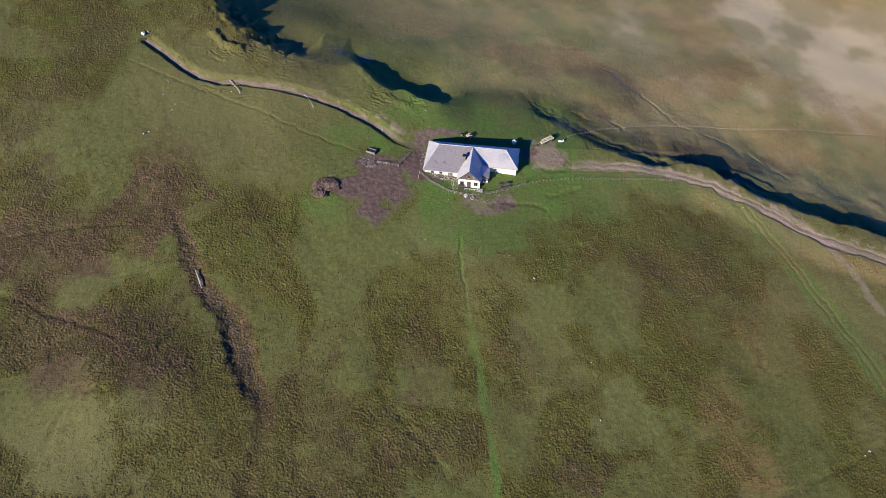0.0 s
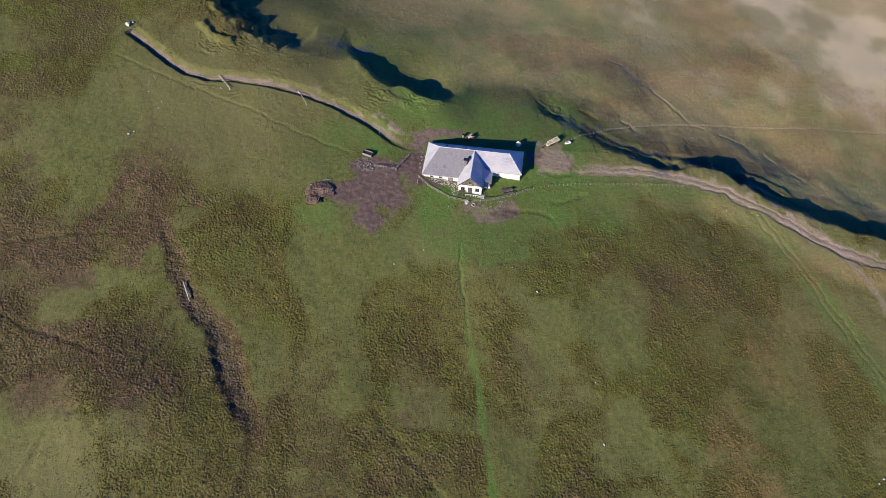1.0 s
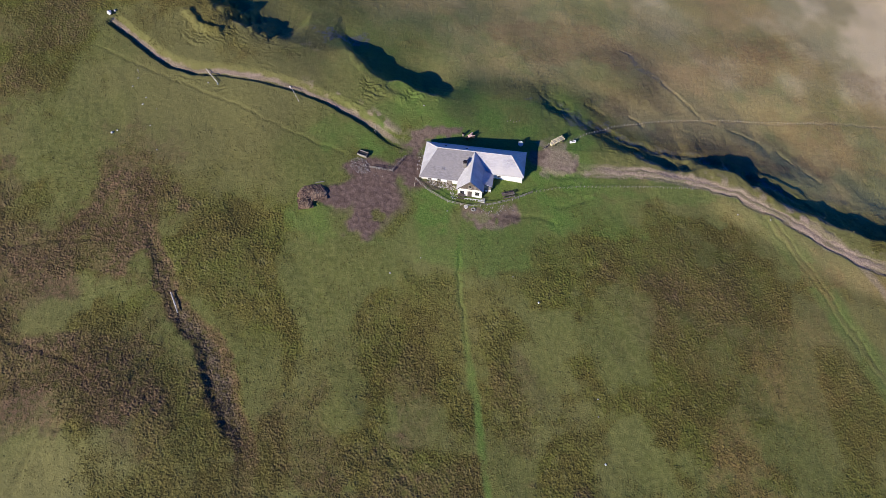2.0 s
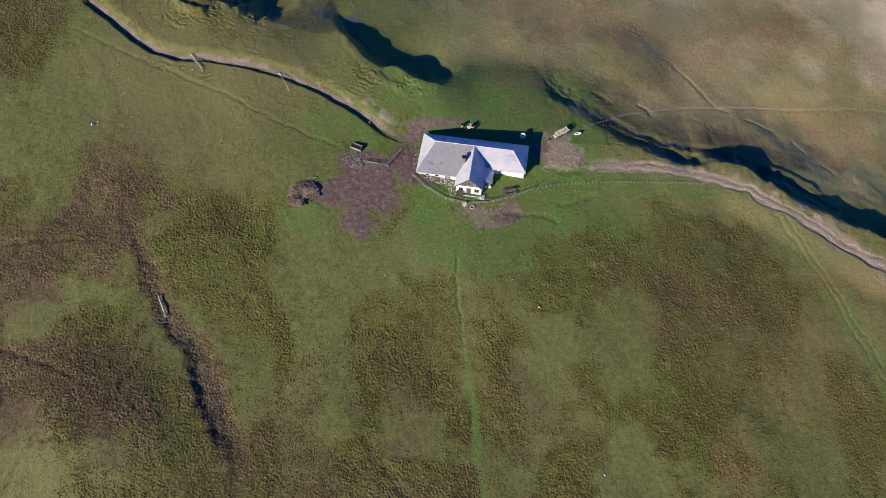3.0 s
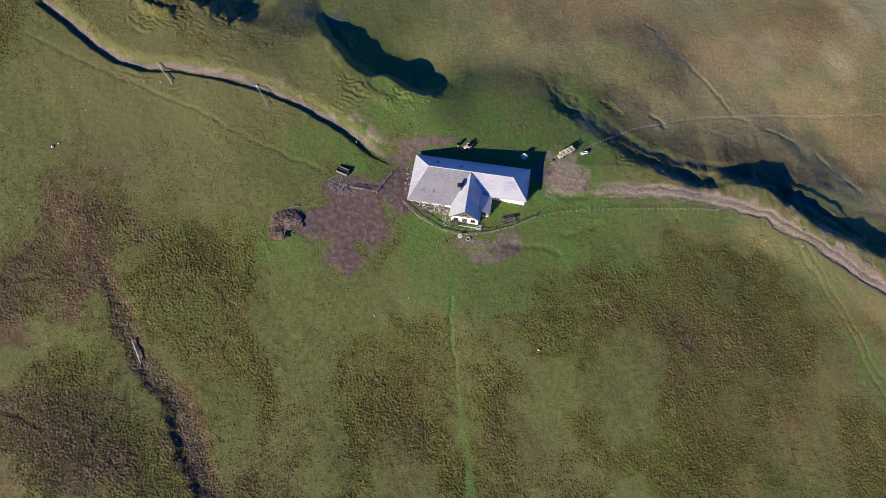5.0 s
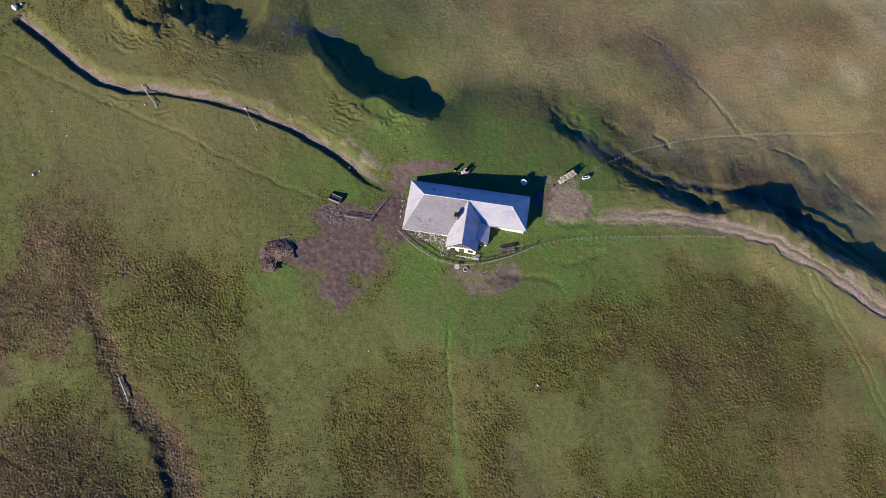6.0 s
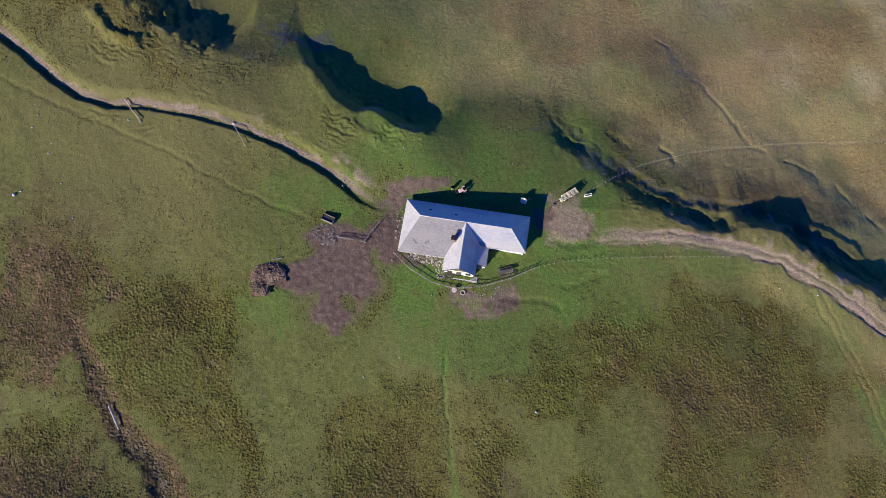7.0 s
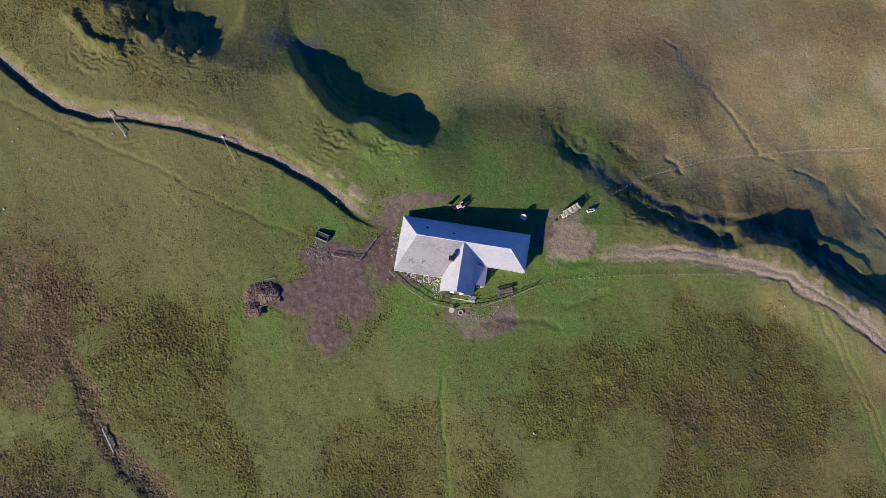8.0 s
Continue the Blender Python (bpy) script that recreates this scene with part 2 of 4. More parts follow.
EDGE = EDGE_WEST + EDGE_NORTH + EDGE_EAST
EDGE_X = np.arange(-200.0, 300.0, 1.0)
EDGE_SHARE = np.interp(EDGE_X, [e[0] for e in EDGE], [e[3] for e in EDGE])
EDGE_BROAD = np.convolve(np.pad(EDGE_SHARE, 40, mode="edge"), np.hanning(83)[1:-1] / np.hanning(83).sum(), mode="valid")
TRACK_WEST = [(-86.6, 141.7), (-80, 137), (-74, 132.4), (-69.5, 129.6), (-64, 128.1), (-55.5, 128.1), (-48.5, 127.0), (-42.5, 125.9), (-37.2, 124.5), (-30.2, 121.9), (-24.4, 119.2), (-19.3, 116), (-14, 112.4), (-8.6, 110.2)]
TRACK_EAST = [(21.5, 109.5), (28.8, 106.6), (37, 106.6), (47.6, 107.3), (55.6, 106.6), (62.2, 105.4), (70.5, 103.8), (77.2, 100.4), (83, 96.6), (88.6, 91.8), (94, 88.4), (101, 85.8), (112, 82), (140, 70)]
GRASS_TRACK = [(76.5, 99), (79.2, 92.4), (82.2, 86), (85.4, 78.6), (88, 72), (93, 60), (97, 48)]
RED_TRACK = [(85.7, 97.9), (91.5, 92.8), (95.6, 87), (99, 80.6), (102.6, 68)]
DITCH = [(-69, 98), (-67.5, 92), (-65.5, 85), (-62.4, 80), (-58.5, 73.1), (-55.3, 66.8), (-50, 63.4), (-46.4, 58), (-44.4, 51.8), (-42, 47), (-39.6, 44), (-38, 41), (-36.9, 37.6), (-37.9, 33.4), (-38.8, 28), (-39.4, 22), (-42, 8)]
GREEN_LINE = [(4, 92), (3.0, 87), (2.5, 80), (3.0, 73), (4.2, 66), (5.4, 57), (7.2, 46), (8.6, 36), (9.6, 26), (10.5, 10)]
BROOK = [(19.9, 164.1), (27.7, 163.7), (34.1, 160.9), (40.4, 159.5), (48, 157.8), (52.3, 155.1), (53.6, 149), (58.6, 146), (63.6, 140.9), (67.2, 134.4), (69.4, 131.2), (76.2, 128.6), (83.2, 127), (89.2, 124.2), (91, 121.6), (98, 114)]
CATTLE_PATH = [(30, 115), (37.6, 120.2), (43, 123.2), (50.6, 126.2), (57.4, 128.6), (69.8, 131), (80, 133), (103, 136.4), (140, 139)]
OLD_PATH = [(-88, 133), (-74, 127), (-62, 122.6), (-49.7, 118), (-45, 115), (-38.2, 112.4), (-31, 109.2), (-25, 107.4)]
STREAMLET = [(20, 130), (26, 129.5), (31, 128), (36, 125), (40, 121), (46, 117.5), (54, 116), (64, 115.5), (74, 113), (84, 108), (92, 101)]
SCARPLETS = [
    ([(77, 114.2), (80, 112.4), (84, 111.2), (88.5, 109.4), (91, 106.5)], 0.35, 4.0),
    ([(-68, 147.5), (-66.5, 144.8), (-64.2, 141.8), (-60.5, 140.4), (-58, 140)], 0.8, 3.0),
    ([(-20, 127), (-16.4, 125.6), (-12.6, 124), (-9.5, 122)], 0.25, 2.0),
]
RILLS = [
    [(-82.5, 25.5), (-79.9, 30), (-79, 33.6), (-77, 39.5), (-74.8, 44.6)],
    [(-14.1, 46.2), (-10.9, 41.8), (-5.5, 36.2), (-0.4, 30.1)],
    [(60, 25), (65.3, 27.5), (73.4, 30.6), (81.4, 33.5), (90, 37.4)],
    [(13.8, 93.2), (18.1, 93.5), (21.3, 93.3), (24.8, 92.5)],
    [(25.6, 96.6), (29.9, 97.8), (33, 99.5)],
    [(23.3, 104.8), (28.8, 104.4), (32.1, 105.2)],
    [(36, 130.5), (38.5, 129), (40, 127.6)],
    [(47.6, 128.4), (49.6, 126.9), (50.2, 125.5)],
    [(-54.5, 65.7), (-58.7, 59.6), (-60.8, 53.2), (-64.4, 48.4), (-67.4, 44.8), (-74.4, 43.5)],
    [(-99.3, 64.8), (-90.8, 61.7), (-80.2, 58.8), (-70.9, 55.4)],
    [(-101.4, 77.8), (-94.5, 80.8), (-85.9, 82), (-75.8, 83.2)],
]
HEATH_SPOTS = [(-80, 54, 18, 7.4, 1), (-67, 50.5, 6.6, 5.5, 1.1), (-95, 74, 13, 8.6, 0.9), (-71, 88.7, 8, 11, 1), (-74, 103.5, 6.5, 7.8, 0.7), (-104, 140, 9, 12, 0.5), (-112, 115, 7, 10, 0.5), (-99.5, 88.6, 3.5, 9.4, 0.7), (-76, 80, 12, 5, 0.7),
               (-6.7, 55, 7.4, 9, 0.45), (-13, 65, 7.7, 6.6, 0.2), (23, 31.5, 6.8, 5.4, 0.8), (-7, 36, 9, 6.5, 0.5), (-27.5, 44.7, 8.3, 8.3, 0.4), (13, 53, 4.9, 7.6, 0.4), (-21, 30.5, 8.7, 5.2, 0.4)]
EAST_HEATH = [(41, 76, 12.5, 9, 0.25), (58, 65, 16, 10, 0.2), (66, 78, 16, 12, 0.2), (50, 86, 14, 7, 0.2), (-52, 85, 10, 12, 0.15), (-60, 52, 8, 10, 0.35), (52, 141, 8, 13, 0.45), (42, 131, 6, 4, 0.5), (101, 131, 13, 8, 0.3), (72, 122, 16, 6, 0.2)]
HEATH_SPOTS = HEATH_SPOTS + EAST_HEATH
CALM_SPOTS = [(-23, 79, 11, 12, 0.85), (38.8, 68.5, 6, 9, 0.7), (39.6, 40.8, 8.2, 6.8, 1), (-80, 41, 7.7, 8.8, 0.9), (-72, 29.6, 9.7, 4, 0.8), (-78, 71, 8, 4.7, 0.9), (-99, 105, 8, 10.4, 0.8), (-84, 115, 8.6, 9.5, 0.9), (-31.6, 80, 5.4, 9, 0.7),
              (88, 92, 14, 10, 0.9), (93, 72.6, 11.5, 9, 0.8), (21, 61, 5, 11, 0.8), (-6.5, 47.6, 4.8, 4.8, 0.8), (-60, 121, 20, 9.6, 0.7), (-7, 85, 6.2, 5, 0.8)]
CALM_SPOTS = CALM_SPOTS + [(63, 100.2, 11, 4.3, 0.9), (26, 66, 4, 5, 0.7), (21, 94.8, 6.4, 2, 0.8), (-50, 105, 13, 11, 0.4), (-62, 44, 5, 7, 0.6)]
RUST_SPOTS = [(59.4, 40, 4.8, 11, 0.5), (64, 24, 8, 8, 0.3), (84, 84, 4, 4, 0.5), (28, 157, 20, 8, 0.7), (92, 162, 13, 12, 0.6), (98, 182, 13, 19, 0.4), (129, 141, 12.5, 15, 0.5), (106, 128, 12, 8, 0.5), (75, 64, 8, 10, 0.3)]
DENSE_SPOTS = [(-11.8, 72.7, 11, 9, 1), (18.3, 79.7, 7.4, 7.2, 1), (45, 86.7, 16, 9, 0.9), (63.7, 76.9, 17, 12, 0.9), (-46, 90, 13, 14, 0.7), (2, 63, 9, 8, 0.8), (-35, 66, 10, 9, 0.6)]
TERRACE_SPOTS = [(-57, 140, 9, 3, 1), (-64, 139, 5, 6, 0.8), (-17, 125.5, 6, 3.4, 1), (-8, 123.5, 4, 3, 0.8), (-48, 136, 7, 3, 0.6), (46, 113, 8, 3, 0.7)]
TRACKSIDE_SPOTS = [(-61, 124.4, 8, 2.6, 1), (-26, 121.4, 8, 2.4, 0.9), (-45, 129.6, 9, 2.4, 0.6), (-40, 117, 9, 4, 0.35)]
EASTSIDE_SPOTS = [(47, 110, 9, 2, 0.9), (30, 102, 6, 3, 0.6), (60, 102, 9, 2.4, 0.5), (74, 98, 7, 3, 0.6), (86, 95, 7, 4, 0.8), (28, 108, 4, 3.4, 0.5)]
UPPER_YARD = [(-12.5, 110.2), (-8, 109.2), (-4.6, 112.4), (1.2, 115.4), (1.6, 117), (-3, 116.2), (-6.2, 115.6), (-10, 114.2)]
EAST_YARD = [(20.4, 112.6), (24.6, 113.6), (28.6, 112.4), (31.4, 109), (32, 106.4), (26, 105.4), (21.4, 106), (19.4, 108.6)]
FRONT_EARTH = [(2.4, 94.8), (8, 94.4), (17, 96), (17.6, 92.6), (12, 90), (5, 88.8), (2.4, 91.8)]


def limited(v, span):
    return np.where(np.abs(v) < span, v, np.sign(v) * (span + 40 * np.tanh((np.abs(v) - span) / 40)))


def bump(x, y, cx, cy, r):
    return np.exp(-((x - cx) ** 2 + (y - cy) ** 2) / (r * r))


def terrace(x, y):
    shelf = step(x, -6, 8) * np.maximum(0, y - 112) * 0.17
    u, v = limited(x, 150) / 100, limited(y - 100, 110) / 100
    return -shelf - 0.14 - 7.51 * u + 16.98 * v - 0.42 * u * u - 3.64 * u * v + 0.69 * v * v - 1.9 * v ** 3 + 1.1 * bump(x, y, 8, 78, 14) - 1.6 * bump(x, y, 68, 96, 13) + 1.7 * bump(x, y, -66, 48, 13)


def basin(x, y):
    u, v = limited(x, 150) / 100, limited(y - 100, 110) / 100
    west = 1 - step(x, -15, 25)
    w = v - 0.3
    z = 1.59 - 16.93 * u - 5.0 * w + 1.1 * u * u + 8.0 * u * w - 3.0 * w * np.abs(w)
    return z - 1.9 * bump(x, y, 88, 124, 15) + 1.6 * bump(x, y, 47, 145, 11) - 2.1 * bump(x, y, -8, 135.5, 11) + west * 0.6


def landform(x, y):
    """Height of the land without its small relief, and how far it has dropped into the basin."""
    ragged = 0.7 + 0.5 * step(x, 46, 60) + 0.5 * step(-x, 40, 48)
    wx, wy = x + ragged * fractal(x, y, 9, 21, 3), y + ragged * fractal(x, y, 9, 31, 3)
    d, side, run = along(wx, wy, [e[:2] for e in EDGE])
    d = d * side
    k = [e[0] for e in EDGE]
    width, share = np.interp(wx, k, [e[2] for e in EDGE]), np.interp(wx, k, [e[3] for e in EDGE])
    calm = step(d, 2, 22)
    share = share * (1 - calm) + np.interp(wx, EDGE_X, EDGE_BROAD) * calm
    drop = share * step(d, -0.6, width) + (1 - share) * step(d, -4, 34)
    z = terrace(x, y - 0.9 * np.clip(d, 0, 70)) * (1 - drop) + basin(x, y) * drop
    z = z - 0.7 * bump(x, y, -30.5, 146, 9) - 1.5 * bump(x, y, -34, 141, 9) - 1.5 * bump(x, y, -47, 149, 9) - 1.0 * bump(x, y, 10, 140, 11)
    ribs = np.exp(-(((d - 2.5) / 4.0) ** 2)) * np.clip(share * 2.2, 0, 1) * (1 - step(width, 3.6, 7))
    z = z + 0.05 * ribs * np.sin(4.2 * d + 2.5 * fractal(x, y, 6, 187, 2)) + (0.26 + 0.6 * step(-x, 38, 48) + 0.12 * step(x, 50, 60)) * ribs * fractal(x * 1.4, y * 0.8, 3.4, 181, 3) + 0.35 * ribs * fractal(x, y, 9, 185, 2)
    # lower scarplets and knolls below the terrace's lip
    for scarp, tall, back in SCARPLETS:
        sd, sside, srun = along(x + 0.5 * fractal(x, y, 3.2, 221, 3), y + 0.5 * fractal(x, y, 3.2, 225, 3), scarp, 12)
        sd = sd * sside
        ends = step(srun, 0.0, 0.6) * (1 - step(srun, len(scarp) - 1.6, len(scarp) - 1.0))
        z = z + tall * ends * np.where(sd < 0, step(sd, -back, -0.3), 1 - step(sd, -0.3, 1.0))
    z = z + 0.3 * fractal(x, y, 24, 5, 2) * step(np.hypot(x - 6, y - 104), 12, 40)
    return z, drop, d


def level_house(x, y, z):
    """The ground cut back for the house."""
    cut = np.exp(-(((x + 5) / 9) ** 2 + ((y - 111) / 6) ** 2))
    return z - 0.9 * cut


def ground_fields(x, y):
    z, drop, edge = landform(x, y)
    z = level_house(x, y, z)
    far = step(np.hypot(x - 5, y - 90), 170, 320)
    z = z + far * 14 * fractal(x, y, 260, 71, 3)
    near = 1 - far
    outside = np.hypot(np.maximum(np.abs(x + 4) - 124, 0), np.maximum(np.abs(y - 95) - 78, 0))
    near = near * (1 - step(outside, 0, 10))
    house = np.hypot(x - 6, (y - 104) * 1.2)
    f = {}
    lines = {}
    for name, line, reach in (("west", TRACK_WEST, 12), ("east", TRACK_EAST, 14), ("grassy", GRASS_TRACK, 8), ("red", RED_TRACK, 8), ("ditch", DITCH, 14), ("green", GREEN_LINE, 10),
                              ("brook", BROOK, 10), ("cattle", CATTLE_PATH, 8), ("old", OLD_PATH, 8), ("stream", STREAMLET, 12)):
        amount = 0.14 if name == "west" else 0.35
        lines[name] = along(x + amount * fractal(x, y, 2.6, 41, 3), y + amount * fractal(x, y, 2.6, 47, 3), line, reach)
    west, wside, wrun = lines["west"]
    signed = west * wside
    fade = (1 - step(wrun, 11.2, 13)) * (1 - 0.9 * (wrun <= 0))
    # sunken track: a sharp southern lip, a gentler cut on the uphill side
    trench = step(signed, -1.75, -1.3) * (1 - step(signed, 0.2, 2.4))
    z = z - (0.74 - 0.2 * step(wrun, 4, 6) + 0.14 * step(wrun, 8, 9.5) + 0.10 * fractal(x, y, 7, 163, 2)) * trench * fade
    east, eside, erun = lines["east"]
    es = east * eside
    z = z - 0.09 * (1 - step(np.abs(np.abs(es) - 0.85), 0.1, 0.5)) * step(erun, 1, 3) - (0.10 + 0.14 * step(erun, 4.6, 6)) * step(es + 0.3 * fractal(x, y, 5, 231, 2), -1.75, -1.35) * (1 - step(es, 0.6, 3.2)) * step(erun, 1, 3)
    ditch, dside, drun = lines["ditch"]
    bed = ditch + 0.8 * fractal(x, y, 4, 161, 3)
    wide = 1.5 + 1.1 * bump(drun, 0, 7.4, 0, 1.6)
    z = z - (1 - step(bed, wide - 1.8, wide + 1.3)) * (0.36 + 0.36 * step(drun, 5.2, 6.6)) * (1 - 0.6 * step(drun, 9.4, 11)) * step(drun, 0.5, 2.5)
    z = z - 0.14 * (1 - step(lines["green"][0], 0.05, 0.4)) * step(lines["green"][2], 1, 2) * (1 - step(lines["green"][2], 4, 4.8))
    z = z - 0.12 * (1 - step(lines["brook"][0], 0.1, 0.9)) * step(fractal(x, y, 5, 165, 2), -0.5, 0.4) * step(lines["brook"][2], 3.6, 5) - 0.05 * (1 - step(lines["cattle"][0], 0.1, 0.6)) - 0.34 * (1 - step(lines["stream"][0], 0.2, 1.6)) * step(lines["stream"][2], 2.0, 4.5)
    z = z - 0.10 * (1 - step(lines["old"][0], 0.1, 0.6))
    for k, rill in enumerate(RILLS):
        d, side, _ = along(x + 0.5 * fractal(x, y, 3, 151), y + 0.5 * fractal(x, y, 3, 157), rill, 8)
        z = z - (0.16 if k < 3 else 0.13 if k < 6 else 0.17 if k < 8 else 0.2) * (1 - step(d, 0.1, 1.0 if k > 2 else 1.5))
    for off in (-0.8, 0.8):
        z = z - 0.08 * (1 - step(np.abs(lines["grassy"][0] * lines["grassy"][1] - off), 0.1, 0.4))

    yard = blob(x, y, -17.6, 97.0, 8.4, 9.2, 51, 0.22) + blob(x, y, -18.5, 103.2, 6.0, 3.6, 52, 0.3) + blob(x, y, -9.4, 105.4, 4.6, 6.4, 54, 0.25) + blob(x, y, -25, 96.2, 5.4, 3.0, 56, 0.3) + blob(x, y, -19.5, 90, 4, 4.4, 58, 0.3)
    yard = np.clip(yard, 0, 1) * (1 - 0.85 * blob(x, y, -15.8, 91.6, 1.7, 1.8)) * (1 - 0.8 * blob(x, y, -25, 100.8, 2.4, 1.8)) * (1 - blob(x, y, -13.5, 108.6, 3, 3))
    upper = region(x, y, UPPER_YARD, 0.8, 53)
    eastyard = region(x, y, EAST_YARD, 0.7, 55)
    front = region(x, y, FRONT_EARTH, 0.7, 57)
    f["mud"] = np.clip(yard + 0.95 * upper + 0.9 * eastyard * (1 - 0.35 * blob(x, y, 27.6, 109.8, 3.6, 3.4)) + 0.9 * front * step(fractal(x, y, 3, 168), -0.9, -0.2) + 0.8 * blob(x, y, -4, 100.4, 5, 1.6), 0, 1)
    dirt = np.clip((1 - step(signed + 0.35 * fractal(x, y, 2.2, 62, 3), 0.3, 1.0)) * step(signed + 0.25 * fractal(x, y, 1.8, 64, 2), -0.75, -0.45), 0, 1) * (1 - step(west, 2, 3)) * fade * (0.75 + 0.25 * step(fractal(x, y, 3, 62), -0.4, 0.3))
    spill = 0.8 * (1 - step(np.abs(signed - 2.2), 0.4, 2.2)) * step(fractal(x, y, 3.5, 61), 0.05, 0.5) * step(wrun, 7.5, 9) * fade
    streaks = fractal(es * 2.2, erun * 1.1, 1.0, 63, 3)
    etrack = (1 - step(east + 0.5 * streaks, 1.2, 2.1)) * (0.45 + 0.55 * step(streaks, -0.5, 0.35)) * step(erun, 0.8, 2.6)
    etrack = np.maximum(etrack, 0.6 * (1 - step(np.abs(es - 2.2), 0.3, 2.4)) * step(fractal(x, y, 3, 65), 0.0, 0.5) * step(erun, 2, 3.5))
    f["dirt"] = np.clip(dirt + spill + etrack + 0.6 * blob(x, y, 27.0, 109.2, 5.0, 4.6, 169, 0.6) + 0.15 * upper + 0.34 * front * step(fractal(x, y, 2.2, 167), -0.7, 0.3) + 0.5 * (1 - step(lines["red"][0], 0.4, 1.4)) + 0.18 * (1 - step(lines["cattle"][0], 0.2, 0.8)), 0, 1)
    bank = (1 - step(np.abs(edge - 1.0), 0.4, 2.2)) * step(fractal(x, y, 6, 67), 0.15, 0.6) * step(x, -75, -60) * np.where((x < -3) | (x > 46), 1.0, 0.0)
    f["dirt"] = np.clip(f["dirt"] + 0.35 * bank, 0, 1)

    lush = 0.95 * np.exp(-((house / 24) ** 2)) * step(house + 6 * fractal(x, y, 8, 73), 0, 4)
    lush = lush + (1 - step(lines["green"][0], 0.2, 1.3)) * (0.3 + 0.8 * step(lines["green"][2], 3.5, 6))
    lush = lush + 0.75 * blob(x, y, -31, 90, 7, 7, 75) + 0.6 * blob(x, y, 45, 103, 26, 3.5, 77) + 0.65 * blob(x, y, 8, 122, 30, 12, 79) + 1.3 * blob(x, y, -2.4, 95.2, 6.5, 5, 78)
    lush = lush + 0.6 * blob(x, y, -24, 112, 10, 5, 81) + 0.55 * (1 - step(np.abs(lines["grassy"][0] - 1.6), 0.2, 2.5))
    lush = lush + 0.45 * blob(x, y, 31, 113, 6, 6, 83) + 0.34 * blob(x, y, 6, 84, 17, 9, 87, 0.6) + 0.5 * blob(x, y, 33, 96, 14, 6, 89, 0.5) + 0.3 * blob(x, y, -4, 136, 30, 10, 88, 0.5) + 0.4 * blob(x, y, -10, 152, 30, 12, 90, 0.6)
    f["lush"] = np.clip(lush * (0.75 + 0.35 * fractal(x, y, 7, 85)), 0, 1)

    heath = patches(x, y, HEATH_SPOTS, 401, 0.55)
    calm = patches(x, y, CALM_SPOTS, 501, 0.4)
    heath = np.maximum(heath * (0.55 + 0.45 * step(fractal(x, y, 6, 129), -0.5, 0.5)), 0.9 * (1 - step(bed, wide, wide + 1.2)) * (1 - 0.6 * step(drun, 10.5, 12.5)))
    heath = heath + 0.5 * blob(x, y, 68, 119, 26, 7, 127, 0.5)
    f["heath"] = np.clip(heath * (1 - f["lush"]), 0, 1)
    f["rust"] = patches(x, y, RUST_SPOTS, 601, 0.6)
    dry = step(drop, 0.30, 0.65) * step(edge, 5, 16) * step(x + 0.8 * (y - 120) + 9 * fractal(x, y, 20, 115), -8, 36)
    verge = 0.45 * (1 - step(np.abs(es + 5), 1, 5)) * step(erun, 4.5, 6.5)
    f["straw"] = np.clip(dry * (0.6 + 0.4 * step(fractal(x, y, 22, 116), -0.5, 0.4)) + verge, 0, 1)
    wet = 0.6 * blob(x, y, 34, 122.5, 7, 3, 117, 0.6) + 0.8 * blob(x, y, -29, 146, 7, 3, 119, 0.6) + 0.7 * (1 - step(lines["stream"][0], 0.5, 2.2)) * step(fractal(x, y, 3, 121), -0.4, 0.3)
    wet = wet + 0.3 * (1 - step(bed, 0.3, 1.9)) * step(drun, 2, 7) * (1 - step(drun, 9.5, 10.5))
    wet = wet + 0.5 * (1 - step(lines["brook"][0], 0.4, 1.6)) * step(lines["brook"][2], 4, 5) * (1 - step(lines["brook"][2], 7, 9))
    f["wet"] = np.clip(wet, 0, 1)
    # far north-eastern glare, put into the ground colour
    f["pale"] = np.clip(blob(x, y, 135, 178, 62, 46, 191, 0.5) , 0, 1) * f["straw"] * 0.85

    # tussocks and hummocks
    bare = np.clip(f["mud"] + f["dirt"], 0, 1)
    rough = near * (1 - bare) * (1 - 0.45 * step(edge, -1, 7)) * (1 - 0.8 * f["lush"]) * (1 - 0.9 * calm) * (1 - 0.65 * blob(x, y, -45, 124, 62, 26, 195, 0.4)) * (1 - 0.35 * f["straw"]) * (1 - 0.75 * blob(x, y, 54, 107, 36, 9, 197, 0.3))
    marsh = (1 - step(bed, wide - 0.3, wide + 1.0)) * (1 - 0.7 * step(drun, 9.6, 11.5)) * step(drun, 0.8, 2.5)
    dense = patches(x, y, DENSE_SPOTS, 801, 0.6)
    rough = rough * np.clip(0.24 + 0.46 * step(fractal(x, y, 12, 123), -0.45, 0.4) + 0.5 * f["heath"] + 0.32 * dense, 0, 1)
    rough = np.maximum(rough, 0.95 * marsh)
    z = z + rough * (0.05 * lattice(x, y, 0.7, 131) + 0.07 * lattice(x, y, 1.6, 133) + 0.05 * lattice(x, y, 4.2, 135))
    z = z + near * 0.10 * fractal(x + 0.6 * y, 0.5 * y - 0.3 * x, 7.5, 159, 3) * step(house, 14, 34) * (1 - bare) * (1 - 0.65 * step(edge, -2, 6))
    z = z + near * (0.05 * f["mud"] * lattice(x, y, 0.7, 137) + 0.03 * lattice(x, y, 0.5, 139))
    # small trodden terraces that follow the slope
    wave = 0.9 * fractal(x, y, 2.6, 143, 4) + 0.6 * fractal(x, y, 9, 147, 2)
